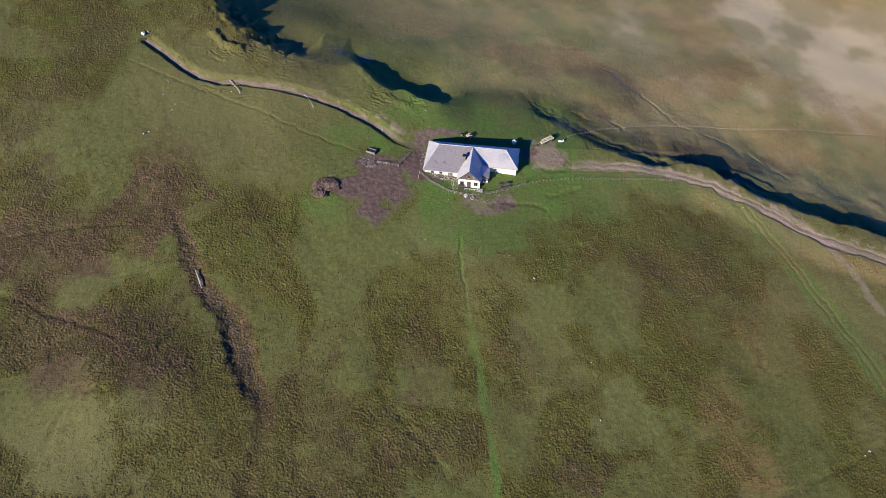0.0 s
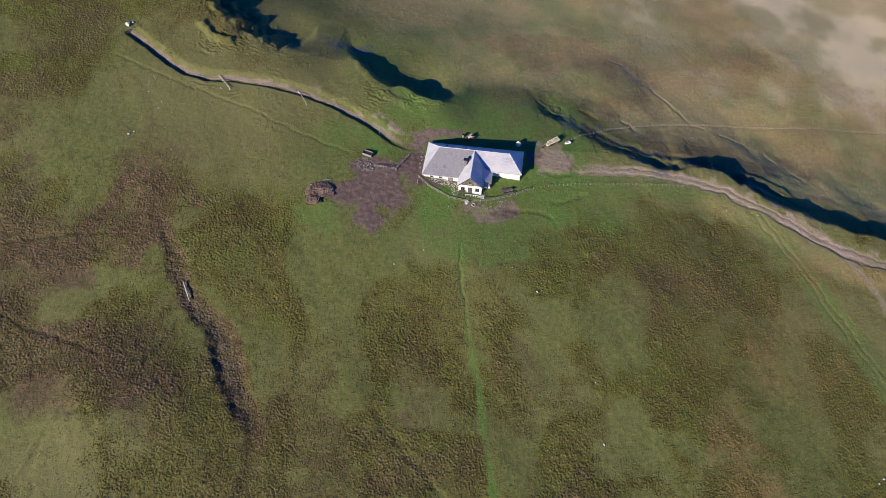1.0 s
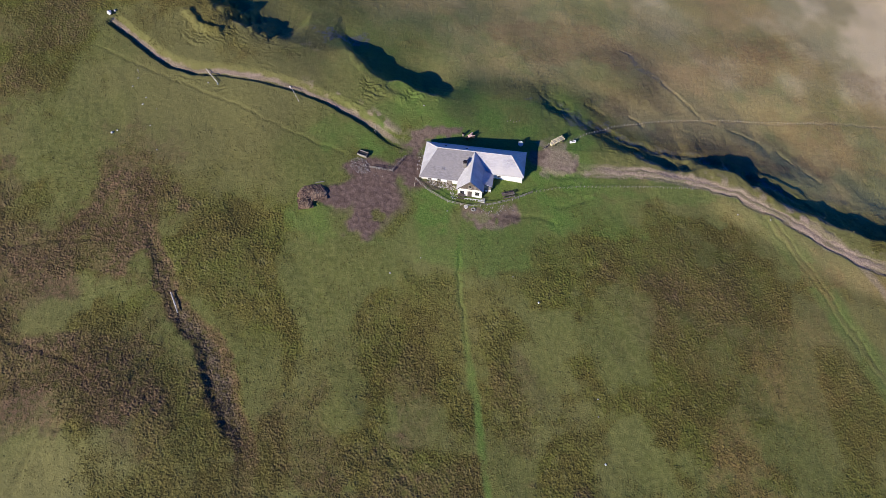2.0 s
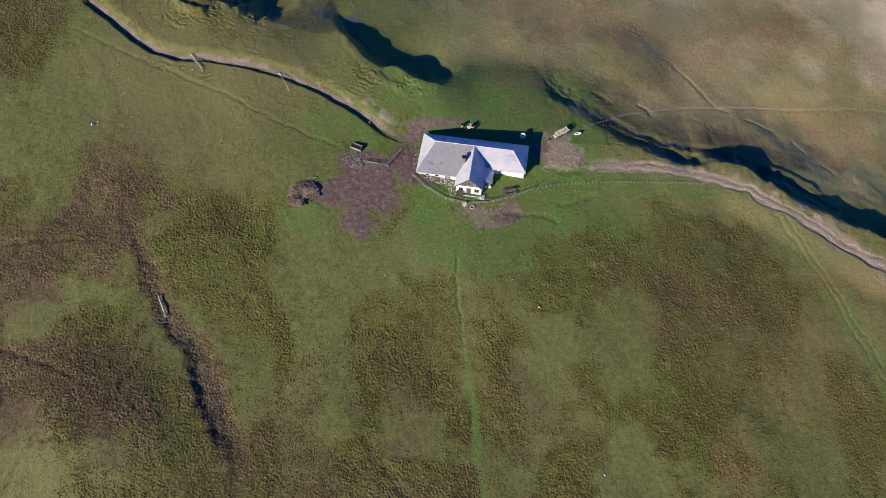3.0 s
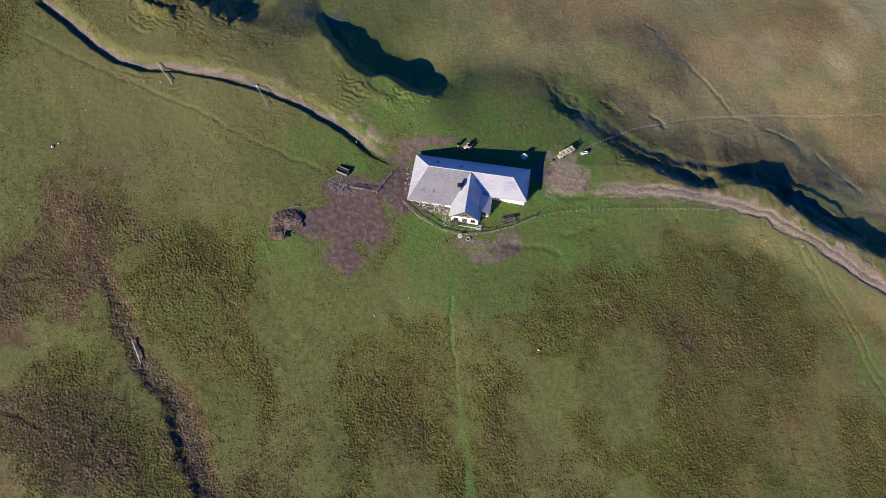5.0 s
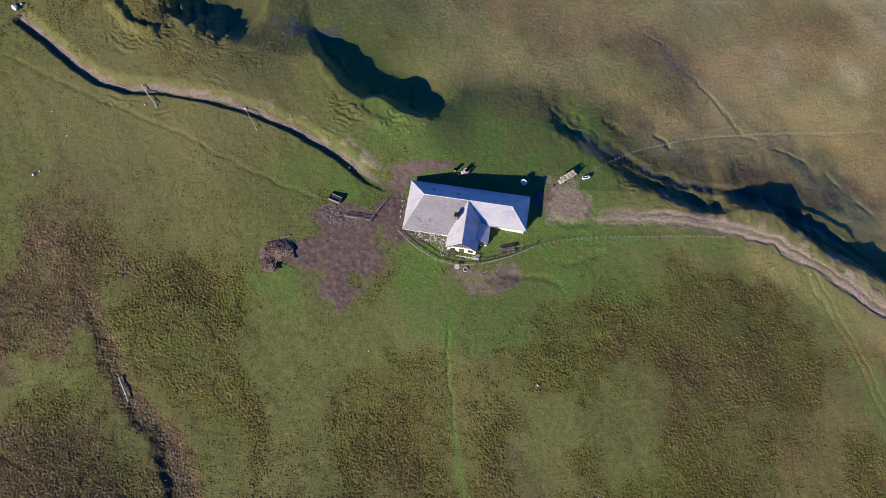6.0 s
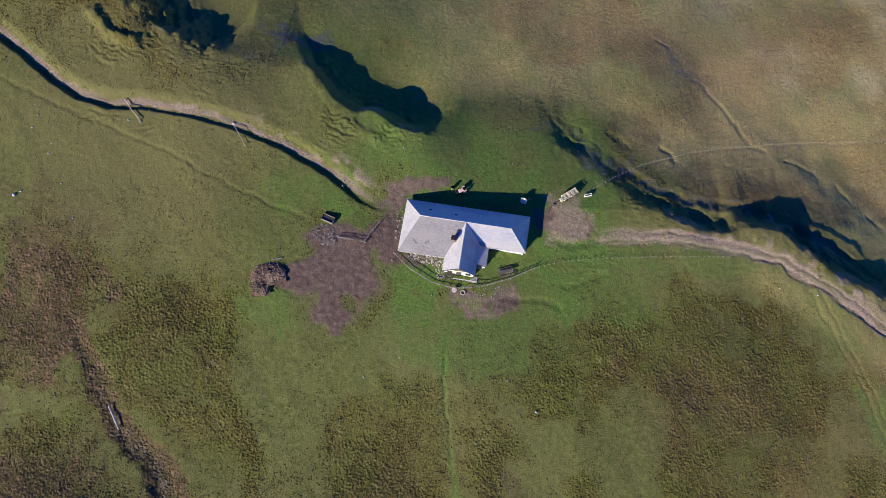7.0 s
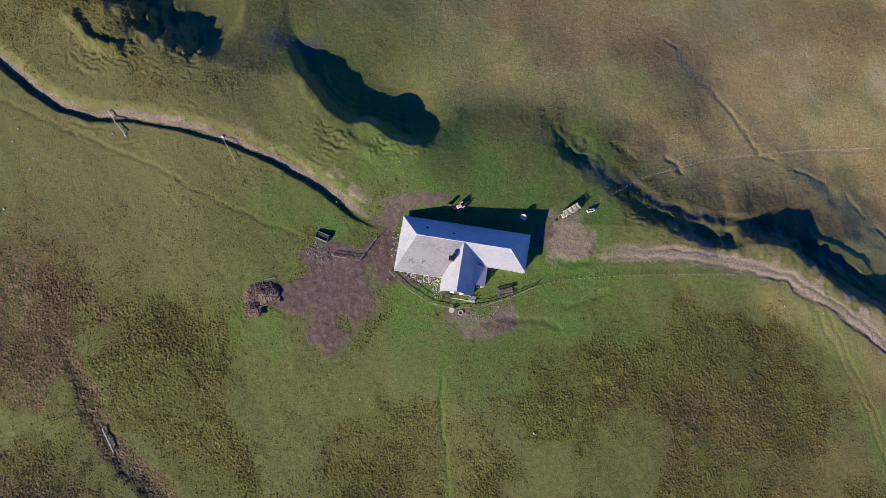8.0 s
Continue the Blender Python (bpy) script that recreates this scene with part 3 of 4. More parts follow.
    broken = step(fractal(x, y, 3.0, 149, 3), -0.35, 0.35)
    steps = patches(x, y, TERRACE_SPOTS, 701, 0.5)
    beside = patches(x, y, TRACKSIDE_SPOTS, 741, 0.5)
    z = z + broken * (1 - bare) * (0.15 * steps * np.sin((edge + wave) * 5.4) + 0.09 * beside * np.sin((signed + wave) * 5.4))
    eastside = patches(x, y, EASTSIDE_SPOTS, 781, 0.5)
    z = z + 0.07 * broken * eastside * np.sin((es + wave) * 5.0)
    f["rough"] = rough
    return z, f, edge


GRID = {}


def sampled(x, y, values):
    """Bilinear value of a ground layer between the grid's points."""
    xs, ys = GRID["xs"], GRID["ys"]
    i, j = np.clip(np.searchsorted(xs, x) - 1, 0, len(xs) - 2), np.clip(np.searchsorted(ys, y) - 1, 0, len(ys) - 2)
    a, b = (x - xs[i]) / (xs[i + 1] - xs[i]), (y - ys[j]) / (ys[j + 1] - ys[j])
    return (values[j, i] * (1 - a) + values[j, i + 1] * a) * (1 - b) + (values[j + 1, i] * (1 - a) + values[j + 1, i + 1] * a) * b


def height(x, y):
    return float(sampled(np.array([float(x)]), np.array([float(y)]), GRID["z"])[0])


def sheet(name, keep=None, lift=0.0):
    """The ground's grid as a mesh with its cover layers; keep picks a part of it by a function of the layers, laid a little higher."""
    gx, gy = np.meshgrid(GRID["xs"], GRID["ys"])
    ny, nx = gx.shape
    x, y, z = gx.ravel(), gy.ravel(), GRID["z"].ravel()
    f = {k: v.ravel() for k, v in GRID["f"].items()}
    i = np.arange(nx * ny).reshape(ny, nx)
    faces = np.stack([i[:-1, :-1].ravel(), i[:-1, 1:].ravel(), i[1:, 1:].ravel(), i[1:, :-1].ravel()], 1)
    if keep is not None:
        good = keep(f, x, y)
        faces = faces[good[faces].sum(1) >= 1]
        z = z + np.where(good, lift, -0.06)
        used = np.unique(faces)
        back = np.zeros(len(x), int)
        back[used] = np.arange(len(used))
        faces, x, y, z = back[faces], x[used], y[used], z[used]
        f = {k: v[used] for k, v in f.items()}
    mesh = bpy.data.meshes.new(name)
    mesh.vertices.add(len(x))
    mesh.vertices.foreach_set("co", np.stack([x, y, z], 1).ravel())
    mesh.loops.add(faces.size)
    mesh.loops.foreach_set("vertex_index", faces.ravel())
    mesh.polygons.add(len(faces))
    mesh.polygons.foreach_set("loop_start", np.arange(0, faces.size, 4))
    mesh.polygons.foreach_set("use_smooth", np.ones(len(faces), bool))
    mesh.update(calc_edges=True)
    for k, v in f.items():
        mesh.attributes.new(k, "FLOAT", "POINT").data.foreach_set("value", v)
    mesh.materials.append(GROUND)
    return new(name, mesh)


def graded(low, high, spacing, end_low, end_high):
    """Even steps from low to high and growing ones out to the ends."""
    def outward(start, end):
        v, s, out = start, spacing, []
        while abs(v - start) < abs(end - start):
            s *= 1.07
            v += s if end > start else -s
            out.append(v)
        return out
    return np.array(outward(low, end_low)[::-1] + list(np.arange(low, high, spacing)) + outward(high, end_high))


STEP = 0.27
GRID["xs"], GRID["ys"] = graded(-130, 122, STEP, -2400, 2400), graded(20, 174, STEP, -2400, 2600)
_gx, _gy = np.meshgrid(GRID["xs"], GRID["ys"])
_z, _f, _edge = ground_fields(_gx.ravel(), _gy.ravel())
GRID["edge"] = _edge.reshape(_gx.shape)
GRID["z"], GRID["f"] = _z.reshape(_gx.shape), {k: v.reshape(_gx.shape) for k, v in _f.items()}
ground = sheet("ground")
tagged(ground, "tussocky autumn alpine meadow in olive green and brown", "meadow", kind="structure")
track_ways = {
    "dirt_track_west": (lambda f, x, y: (f["dirt"] > 0.5) & (x < -8) & (along(x, y, TRACK_WEST, 6)[0] < 3), "narrow sunken dirt track worn through the grass"),
    "dirt_track_east": (lambda f, x, y: (f["dirt"] > 0.4) & (x > 30) & (along(x, y, TRACK_EAST, 8)[0] < 4), "wide pale dirt track with stony ruts"),
    "farmyard": (lambda f, x, y: (f["mud"] > 0.5) & (x > -32) & (x < -2.5) & (y > 84) & (y < 118), "trampled brown muddy yard beside the farmhouse"),
}
for name, (pick, label) in track_ways.items():
    tagged(sheet(name, pick, 0.02), label, "dirt track" if "track" in name else "yard", kind="structure")


# ---- things: helpers ----
def part(name, bm, mat, parent=None, label=""):
    mesh = bpy.data.meshes.new(name)
    bm.to_mesh(mesh)
    bm.free()
    mesh.materials.append(mat)
    ob = new(name, mesh)
    if parent is not None:
        ob.parent = parent
    return tagged(ob, label)


def thing(name, x, y, label, category, turn=0.0, z=None, group=""):
    """An Empty on the ground that parents the parts of one thing."""
    ob = new(name)
    ob.matrix_world = pose(x, y, height(x, y) if z is None else z, 0, 0, turn)
    return tagged(ob, label, category, group)


def box(x0, x1, y0, y1, z0, z1, bevel=0.0, bm=None, turn=None):
    own = bmesh.new() if bm is None else bm
    m = Matrix.Translation(((x0 + x1) / 2, (y0 + y1) / 2, (z0 + z1) / 2))
    if turn:
        m = m @ turn
    made = bmesh.ops.create_cube(own, size=1, matrix=m @ Matrix.Diagonal((x1 - x0, y1 - y0, z1 - z0, 1)))
    if bevel:
        edges = list({e for v in made["verts"] for e in v.link_edges})
        bmesh.ops.bevel(own, geom=edges, offset=bevel, segments=1, affect="EDGES", clamp_overlap=True)
    return own


def slab(corners, thick, bm=None):
    """A plate with the given upper corners and thickness downward."""
    own = bmesh.new() if bm is None else bm
    top = [own.verts.new(c) for c in corners]
    low = [own.verts.new((c[0], c[1], c[2] - thick)) for c in corners]
    own.faces.new(top)
    own.faces.new(low[::-1])
    for k in range(len(top)):
        j = (k + 1) % len(top)
        own.faces.new((top[j], top[k], low[k], low[j]))
    bmesh.ops.recalc_face_normals(own, faces=own.faces)
    return own


def beam(a, b, w, h=None, bm=None, sides=4):
    """A bar from a to b."""
    own = bmesh.new() if bm is None else bm
    a, b = Vector(a), Vector(b)
    way = b - a
    m = Matrix.Translation((a + b) / 2) @ way.to_track_quat("Z", "Y").to_matrix().to_4x4()
    if sides == 4:
        bmesh.ops.create_cube(own, size=1, matrix=m @ Matrix.Diagonal((w, h or w, way.length, 1)))
    else:
        bmesh.ops.create_cone(own, cap_ends=True, segments=sides, radius1=w / 2, radius2=(h or w) / 2, depth=way.length, matrix=m)
    return own


# ---- farmhouse ----
HX, HY, HTURN = 5.9, 106.4, -7.5
house = thing("farmhouse", HX, HY, "long white farmhouse with a pale metal hipped roof and front gable", "house", HTURN, 0.0)
RZ = 5.0
X0, X1, YB, ZB = -12.0, 12.1, 3.9, 2.3
YL, ZL, YR, ZR = -6.5, 1.75, -3.1, 1.5
RX = 8.6
GX, GW, GY, GZ = 0.15, 3.15, -9.15, 1.75
T = 0.10
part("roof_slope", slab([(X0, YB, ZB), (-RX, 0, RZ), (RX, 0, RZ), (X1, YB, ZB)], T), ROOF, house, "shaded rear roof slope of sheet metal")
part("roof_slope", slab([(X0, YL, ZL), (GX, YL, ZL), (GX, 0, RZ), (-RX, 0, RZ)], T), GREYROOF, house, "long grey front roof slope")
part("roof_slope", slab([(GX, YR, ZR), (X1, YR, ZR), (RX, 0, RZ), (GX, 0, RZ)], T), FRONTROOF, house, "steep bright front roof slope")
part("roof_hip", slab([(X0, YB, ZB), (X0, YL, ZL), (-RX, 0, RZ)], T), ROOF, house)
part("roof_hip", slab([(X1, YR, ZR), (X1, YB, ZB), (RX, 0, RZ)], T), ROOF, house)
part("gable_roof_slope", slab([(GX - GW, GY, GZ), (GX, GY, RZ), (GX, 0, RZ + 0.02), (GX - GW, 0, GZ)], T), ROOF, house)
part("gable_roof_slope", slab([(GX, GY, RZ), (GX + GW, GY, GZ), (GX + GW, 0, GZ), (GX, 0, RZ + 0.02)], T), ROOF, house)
for name, a, b in (("ridge_cap", (-RX, 0, RZ), (RX, 0, RZ)), ("ridge_cap", (GX, GY, RZ), (GX, 0, RZ)), ("hip_cap", (-RX, 0, RZ), (X0, YB, ZB)), ("hip_cap", (-RX, 0, RZ), (X0, YL, ZL)),
                   ("hip_cap", (RX, 0, RZ), (X1, YB, ZB)), ("hip_cap", (RX, 0, RZ), (X1, YR, ZR))):
    part(name, beam(a, b, 0.22, 0.08, sides=6), ROOF, house)
part("wall", box(X0 + 0.4, GX - 2.5, YL + 0.4, YB - 0.4, -2.5, 1.85), PLASTER, house)
part("wall", box(GX - 2.5, X1 - 0.4, YR + 0.35, YB - 0.4, -3, 1.7), PLASTER, house)
gable = box(GX - GW + 0.35, GX + GW - 0.35, GY + 0.4, -2.0, -3, 1.9)
part("gable_wall", gable, PLASTER, house)
bm = bmesh.new()
tri = [(GX - GW + 0.35, GY + 0.36, 1.9), (GX + GW - 0.35, GY + 0.36, 1.9), (GX, GY + 0.36, RZ - 0.2)]
fa, fb = [bm.verts.new(p) for p in tri], [bm.verts.new((p[0], p[1] + 0.15, p[2])) for p in tri]
bm.faces.new(fa), bm.faces.new(fb[::-1])
for k in range(3):
    bm.faces.new((fa[(k + 1) % 3], fa[k], fb[k], fb[(k + 1) % 3]))
part("gable_boarding", bm, DARKWOOD, house, "dark weathered boards in the gable")
part("annex_roof", slab([(2.7, -3.2, 2.45), (2.7, -6.9, 2.45), (5.1, -6.9, 1.25), (5.1, -3.2, 1.25)], 0.09), ROOF, house, "low metal lean-to roof in shade")
part("annex_wall", box(2.6, 4.8, -6.6, -3.0, -3, 1.25), GREYWOOD, house)
# gable front: door, windows, balcony boards
def window(x, y, z, w, h, side=-1):
    frame_ob = part("window", box(x - w / 2 - 0.07, x + w / 2 + 0.07, y - 0.05, y + 0.02, z - 0.07, z + h + 0.07, 0.01), GREYWOOD, house, "small timber window")
    part("pane", box(x - w / 2, x - 0.03, y - 0.07, y - 0.04, z, z + h), GLASS, frame_ob)
    part("pane", box(x + 0.03, x + w / 2, y - 0.07, y - 0.04, z, z + h), GLASS, frame_ob)
    part("sill", box(x - w / 2 - 0.12, x + w / 2 + 0.12, y - 0.16, y, z - 0.13, z - 0.06, 0.01), STONE, frame_ob)


FRONT = GY + 0.4
window(GX - 1.75, FRONT, 0.1, 0.85, 0.95)
window(GX + 1.75, FRONT, 0.1, 0.85, 0.95)
window(GX - 0.0, FRONT - 0.04, 2.55, 0.6, 0.7)
door = part("door", box(GX - 0.5, GX + 0.5, FRONT - 0.05, FRONT + 0.02, -1.0, 1.15, 0.01), DARKWOOD, house, "dark plank house door")
part("handle", box(GX + 0.34, GX + 0.38, FRONT - 0.12, FRONT - 0.05, 0.02, 0.14), DARKMETAL, door)
window(6.4, YR + 0.35, 0.2, 0.5, 0.45)
window(-9.6, YL + 0.4, 0.55, 0.7, 0.7)
window(-7.4, YL + 0.4, 0.55, 0.7, 0.7)
barn_door = part("barn_door", box(-5.6, -4.3, YL + 0.34, YL + 0.43, -0.6, 1.4, 0.01), DARKWOOD, house, "dark open barn doorway")
part("handle", box(-4.5, -4.45, YL + 0.28, YL + 0.34, 0.3, 0.45), DARKMETAL, barn_door)
for a, b in (((GX - GW, GY, GZ - 0.1), (GX, GY, RZ - 0.1)), ((GX, GY, RZ - 0.1), (GX + GW, GY, GZ - 0.1))):
    part("bargeboard", beam(a, b, 0.05, 0.22), DARKWOOD, house)
part("gutter", beam((X0, YL - 0.07, ZL - 0.12), (GX - GW, YL - 0.07, ZL - 0.12), 0.13, sides=8), ROOF, house)
part("gutter", beam((GX + GW, YR - 0.07, ZR - 0.12), (X1, YR - 0.07, ZR - 0.12), 0.13, sides=8), ROOF, house)
part("gutter", beam((X0, YB + 0.07, ZB - 0.12), (X1, YB + 0.07, ZB - 0.12), 0.13, sides=8), ROOF, house)
part("downpipe", beam((X1 - 0.35, YR + 0.2, ZR - 0.2), (X1 - 0.35, YR + 0.2, -2.2), 0.1, sides=8), ROOF, house)
# chimney at the valley
chimney = part("chimney", box(-2.05, -1.35, -3.75, -3.05, 2.2, 4.75, 0.03), SOOT, house, "squat soot-dark masonry chimney")
part("cap", box(-2.15, -1.25, -3.85, -2.95, 4.75, 4.85, 0.02), SOOT, chimney)
for dx in (-0.32, 0.32):
    for dy in (-0.3, 0.3):
        part("cap_foot", box(-1.7 + dx - 0.06, -1.7 + dx + 0.06, -3.4 + dy - 0.06, -3.4 + dy + 0.06, 4.85, 5.05), SOOT, chimney)
part("cap_slab", box(-2.15, -1.25, -3.85, -2.95, 5.05, 5.13, 0.02), DARKMETAL, chimney)
# snow guards and vents on the slopes
for x, y in ((-9.1, -4.4), (-6.7, -4.4)):
    z = RZ - y * (RZ - ZL) / YL
    for dx in (-0.25, 0.25):
        part("roof_hook", beam((x + dx, y - 0.4, z - 0.14), (x + dx, y + 0.4, z + 0.26), 0.035), GREYROOF, house)
    part("roof_hook", beam((x - 0.25, y, z + 0.06), (x + 0.25, y, z + 0.06), 0.035), GREYROOF, house)
for x, y in ((-7.0, 1.9), (-2.0, 1.5)):
    z = RZ - y * (RZ - ZB) / YB
    part("roof_vent", box(x - 0.25, x + 0.25, y - 0.12, y + 0.12, z - 0.1, z + 0.14, 0.02), DARKMETAL, house)
# standing seams of the long front slope, ending at the hip and at the valley
for k in range(13):
    x = X0 + 0.9 + k * 0.9
    top = YL * min(1.0, max(0.0, (-RX - x) / (-RX - X0)))
    low = YL if x <= GX - GW else YL * (GX - x) / GW
    if x < GX - 0.4:
        part("seam", beam((x, low, RZ - low * (RZ - ZL) / YL), (x, top, RZ - top * (RZ - ZL) / YL), 0.015, 0.03), GREYROOF, house)

# ---- terrace and pale rubble in front of the house ----
rng = random.Random(4)


def stone_mesh(name, seed, flat=0.6, mat=STONE):
    r = random.Random(seed)
    bm = bmesh.new()
    bmesh.ops.create_icosphere(bm, subdivisions=1, radius=0.5)
    for v in bm.verts:
        v.co *= r.uniform(0.75, 1.15)
        v.co.z *= flat
    mesh = bpy.data.meshes.new(name)
    bm.to_mesh(mesh)
    bm.free()
    mesh.materials.append(mat)
    return mesh


COBBLES = [stone_mesh("stone", k, 0.6, HEAPSTONE) for k in range(6)]
SLABS = [stone_mesh("stone", 20 + k, 0.3, RUBBLE) for k in range(4)]
BOULDERS = [stone_mesh("boulder", 40 + k, 0.75, LIMESTONE) for k in range(6)]


def stones(parent, count, cx, cy, rx, ry, low, high, meshes, heap=0.0, turn=0.0, name="stone"):
    """Loose stones as parts, strewn over an ellipse, heaped in the middle."""
    inv = parent.matrix_world.inverted()
    for _ in range(count):
        r, a = math.sqrt(rng.random()), rng.uniform(0, 6.283)
        dx, dy = r * rx * math.cos(a), r * ry * math.sin(a)
        c, s = math.cos(radians(turn)), math.sin(radians(turn))
        x, y = cx + dx * c - dy * s, cy + dx * s + dy * c
        size = rng.uniform(low, high)
        z = height(x, y) + heap * (1 - r * r) * rng.random() + size * 0.12
        ob = new(name, rng.choice(meshes))
        ob.parent = parent
        ob.matrix_basis = inv @ Matrix.LocRotScale((x, y, z), Euler((rng.uniform(-0.3, 0.3), rng.uniform(-0.3, 0.3), rng.uniform(0, 6.28))), (size, size * rng.uniform(0.7, 1.1), size))


terrace_ob = thing("stone_terrace", -0.6, 99.9, "pale broken stone paving along the house wall", "terrace", -12)
stones(terrace_ob, 150, -1.6, 100.6, 3.6, 1.2, 0.14, 0.42, SLABS, 0.05, -14)
stones(terrace_ob, 60, 1.6, 98.6, 1.2, 1.9, 0.14, 0.4, SLABS, 0.05, -10)
stones(terrace_ob, 36, -6.9, 107.2, 0.7, 3.4, 0.15, 0.36, SLABS, 0, -8)
terrace_front = thing("front_terrace", 5.9, 97.0, "pale concrete terrace below the gable door", "terrace", HTURN, -1.15)
part("slab", box(-2.8, 2.6, -0.45, 0.8, -1.2, 0.12, 0.03), STONE, terrace_front)
part("step", box(-0.3, 1.1, -0.75, -0.45, -1.6, -0.05, 0.02), STONE, terrace_front)
for k in range(9):
    part("baluster", box(-2.7 + 0.63 * k, -2.62 + 0.63 * k, -0.43, -0.35, 0.12, 0.75), WHITE, terrace_front)
part("handrail", box(-2.75, 2.5, -0.45, -0.33, 0.75, 0.82, 0.01), WHITE, terrace_front, "white painted handrail")


# ---- fences ----
def spaced(line, gap):
    out, carry = [], 0.0
    for (ax, ay), (bx, by) in zip(line, line[1:]):
        length = math.hypot(bx - ax, by - ay)
        d = carry
        while d < length:
            out.append((ax + (bx - ax) * d / length, ay + (by - ay) * d / length))
            d += gap
        carry = d - length
    return out + [line[-1]]


def fence(name, line, gap, tall, rails, label, mat, thick=0.11, rail=0.09):
    posts = spaced(line, gap)
    ob = thing(name, *posts[0], label, "fence")
    bx, by, bz = ob.matrix_world.translation
    spots = []
    for x, y in posts:
        z = height(x, y)
        lean = (rng.uniform(-0.05, 0.05), rng.uniform(-0.05, 0.05))
        h = tall * rng.uniform(0.9, 1.1)
        spots.append((x - bx, y - by, z - bz, lean, h))
        part("post", beam((x - bx, y - by, z - bz - 0.3), (x - bx + lean[0], y - by + lean[1], z - bz + h), thick, thick * 0.8, sides=6), mat, ob)
    for a, b in zip(spots, spots[1:]):
        for share in rails:
            part("rail", beam((a[0], a[1] + 0.03, a[2] + a[4] * share), (b[0], b[1] + 0.03, b[2] + b[4] * share), rail, rail * 0.7), mat, ob)
    return ob


GARDEN = [(-7.7, 101.2), (-4.4, 98.2), (-0.1, 95.8), (4.2, 94.9), (9.5, 95.5), (14.8, 97.2), (19.6, 99.5)]
fence("garden_fence", GARDEN, 1.55, 1.05, (0.45, 0.88), "silvered timber rail fence curving round the front garden", GREYWOOD)
fence("paddock_fence", [(20.6, 99.9), (25.6, 101.2), (34.3, 102.2), (45.5, 103.1), (59, 103.8)], 0.98, 0.62, (0.9,), "low picket line fence crossing the grass", GREYWOOD, 0.13, 0.02)
fence("yard_fence", [(-18.5, 103.7), (-13.1, 103.0)], 0.75, 0.85, (0.5, 0.9), "grey timber paling fence at the muddy yard", GREYWOOD)
fence("gate_fence", [(-13.2, 103.3), (-12, 105.2), (-10.3, 107.5)], 1.3, 0.9, (0.45, 0.9), "timber rail fence beside the yard gateway", GREYWOOD, 0.09, 0.06)
fence("pasture_fence", [(29.9, 115.4), (33.4, 117.4), (37.2, 120), (42.3, 123.1), (50.1, 126.1), (56.6, 128.5), (69.3, 131.1), (80, 133.4), (91.4, 135.1), (104, 136.4)], 1.0, 0.42, (), "line of short pale stakes across the lower pasture", GREYWOOD, 0.12)
fence("track_gate", [(-60.7, 128.4), (-58.6, 125.8), (-57.2, 124.3)], 1.5, 0.5, (0.8,), "pale pole barrier standing across the track edge", PALEWOOD, 0.18, 0.15)
fence("track_rails", [(-39.4, 124.2), (-38.4, 122.8), (-36.9, 120.2)], 1.4, 0.6, (0.85,), "short run of pale posts below the track", PALEWOOD)
for x, y in ((-18.0, 115.0), (-18.1, 113.7), (-76.2, 125.6), (-7.9, 99.6)):
    ob = thing("marker_post", x, y, "single pale weathered post in the grass", "post", group="marker posts")
    part("shaft", beam((0, 0, -0.3), (rng.uniform(-0.1, 0.1), 0.05, 1.1), 0.14, 0.11, sides=6), GREYWOOD, ob)
    part("top", box(-0.07, 0.07, -0.02, 0.12, 1.08, 1.15), STONE, ob)

# ---- hay wagon behind the house ----
wagon = thing("hay_wagon", 26.6, 114.5, "cream-yellow wooden hay wagon with a slatted deck", "wagon", 33)
deck = part("deck_frame", box(-1.7, 1.7, -0.52, 0.52, 0.55, 0.66, 0.01), YELLOWWOOD, wagon)
for k in range(6):
    part("slat", box(-1.7 + k * 0.57, -1.15 + k * 0.57, -0.55, 0.55, 0.66, 0.71), YELLOWWOOD, deck)
for s in (-1, 1):
    part("side_board", box(-1.7, 1.7, s * 0.55 - 0.03, s * 0.55 + 0.03, 0.66, 1.0), YELLOWWOOD, wagon, "yellow side board")
    for k in range(5):
        part("stake", box(-1.6 + 0.8 * k - 0.04, -1.6 + 0.8 * k + 0.04, s * 0.6 - 0.03, s * 0.6 + 0.03, 0.5, 1.06), YELLOWWOOD, wagon)
for k in range(4):
    part("top_rail", box(-1.5 + k * 0.95, -1.3 + k * 0.95, -0.52, 0.52, 0.95, 1.0), YELLOWWOOD, wagon)


def wheel(parent, x, y, r, w):
    tyre = part("wheel", beam((x, y - w / 2, r), (x, y + w / 2, r), 2 * r, sides=18), RUBBER, parent)
    part("rim", beam((x, y - w / 2 - 0.015, r), (x, y + w / 2 + 0.015, r), 1.1 * r, sides=14), DARKMETAL, tyre)


for x in (-1.2, 1.2):
    part("axle", beam((x, -0.65, 0.3), (x, 0.65, 0.3), 0.09, sides=8), DARKMETAL, wagon)
    for y in (-0.65, 0.65):
        wheel(wagon, x, y, 0.3, 0.16)
part("drawbar", beam((-1.7, 0, 0.5), (-4.3, -0.1, 0.3), 0.12), DARKMETAL, wagon)
part("drawbar", beam((-1.7, 0.5, 0.5), (-3.0, 0, 0.42), 0.08), DARKMETAL, wagon)
part("front_box", box(-2.35, -1.75, -0.5, 0.3, 0.4, 0.85, 0.03), YELLOWWOOD, wagon)
plough = thing("old_plough", 23.2, 112.0, "rusty old plough lying at the yard edge", "plough", 40)
part("beam", beam((-0.9, 0, 0.5), (0.9, 0, 0.35), 0.1), DARKMETAL, plough)
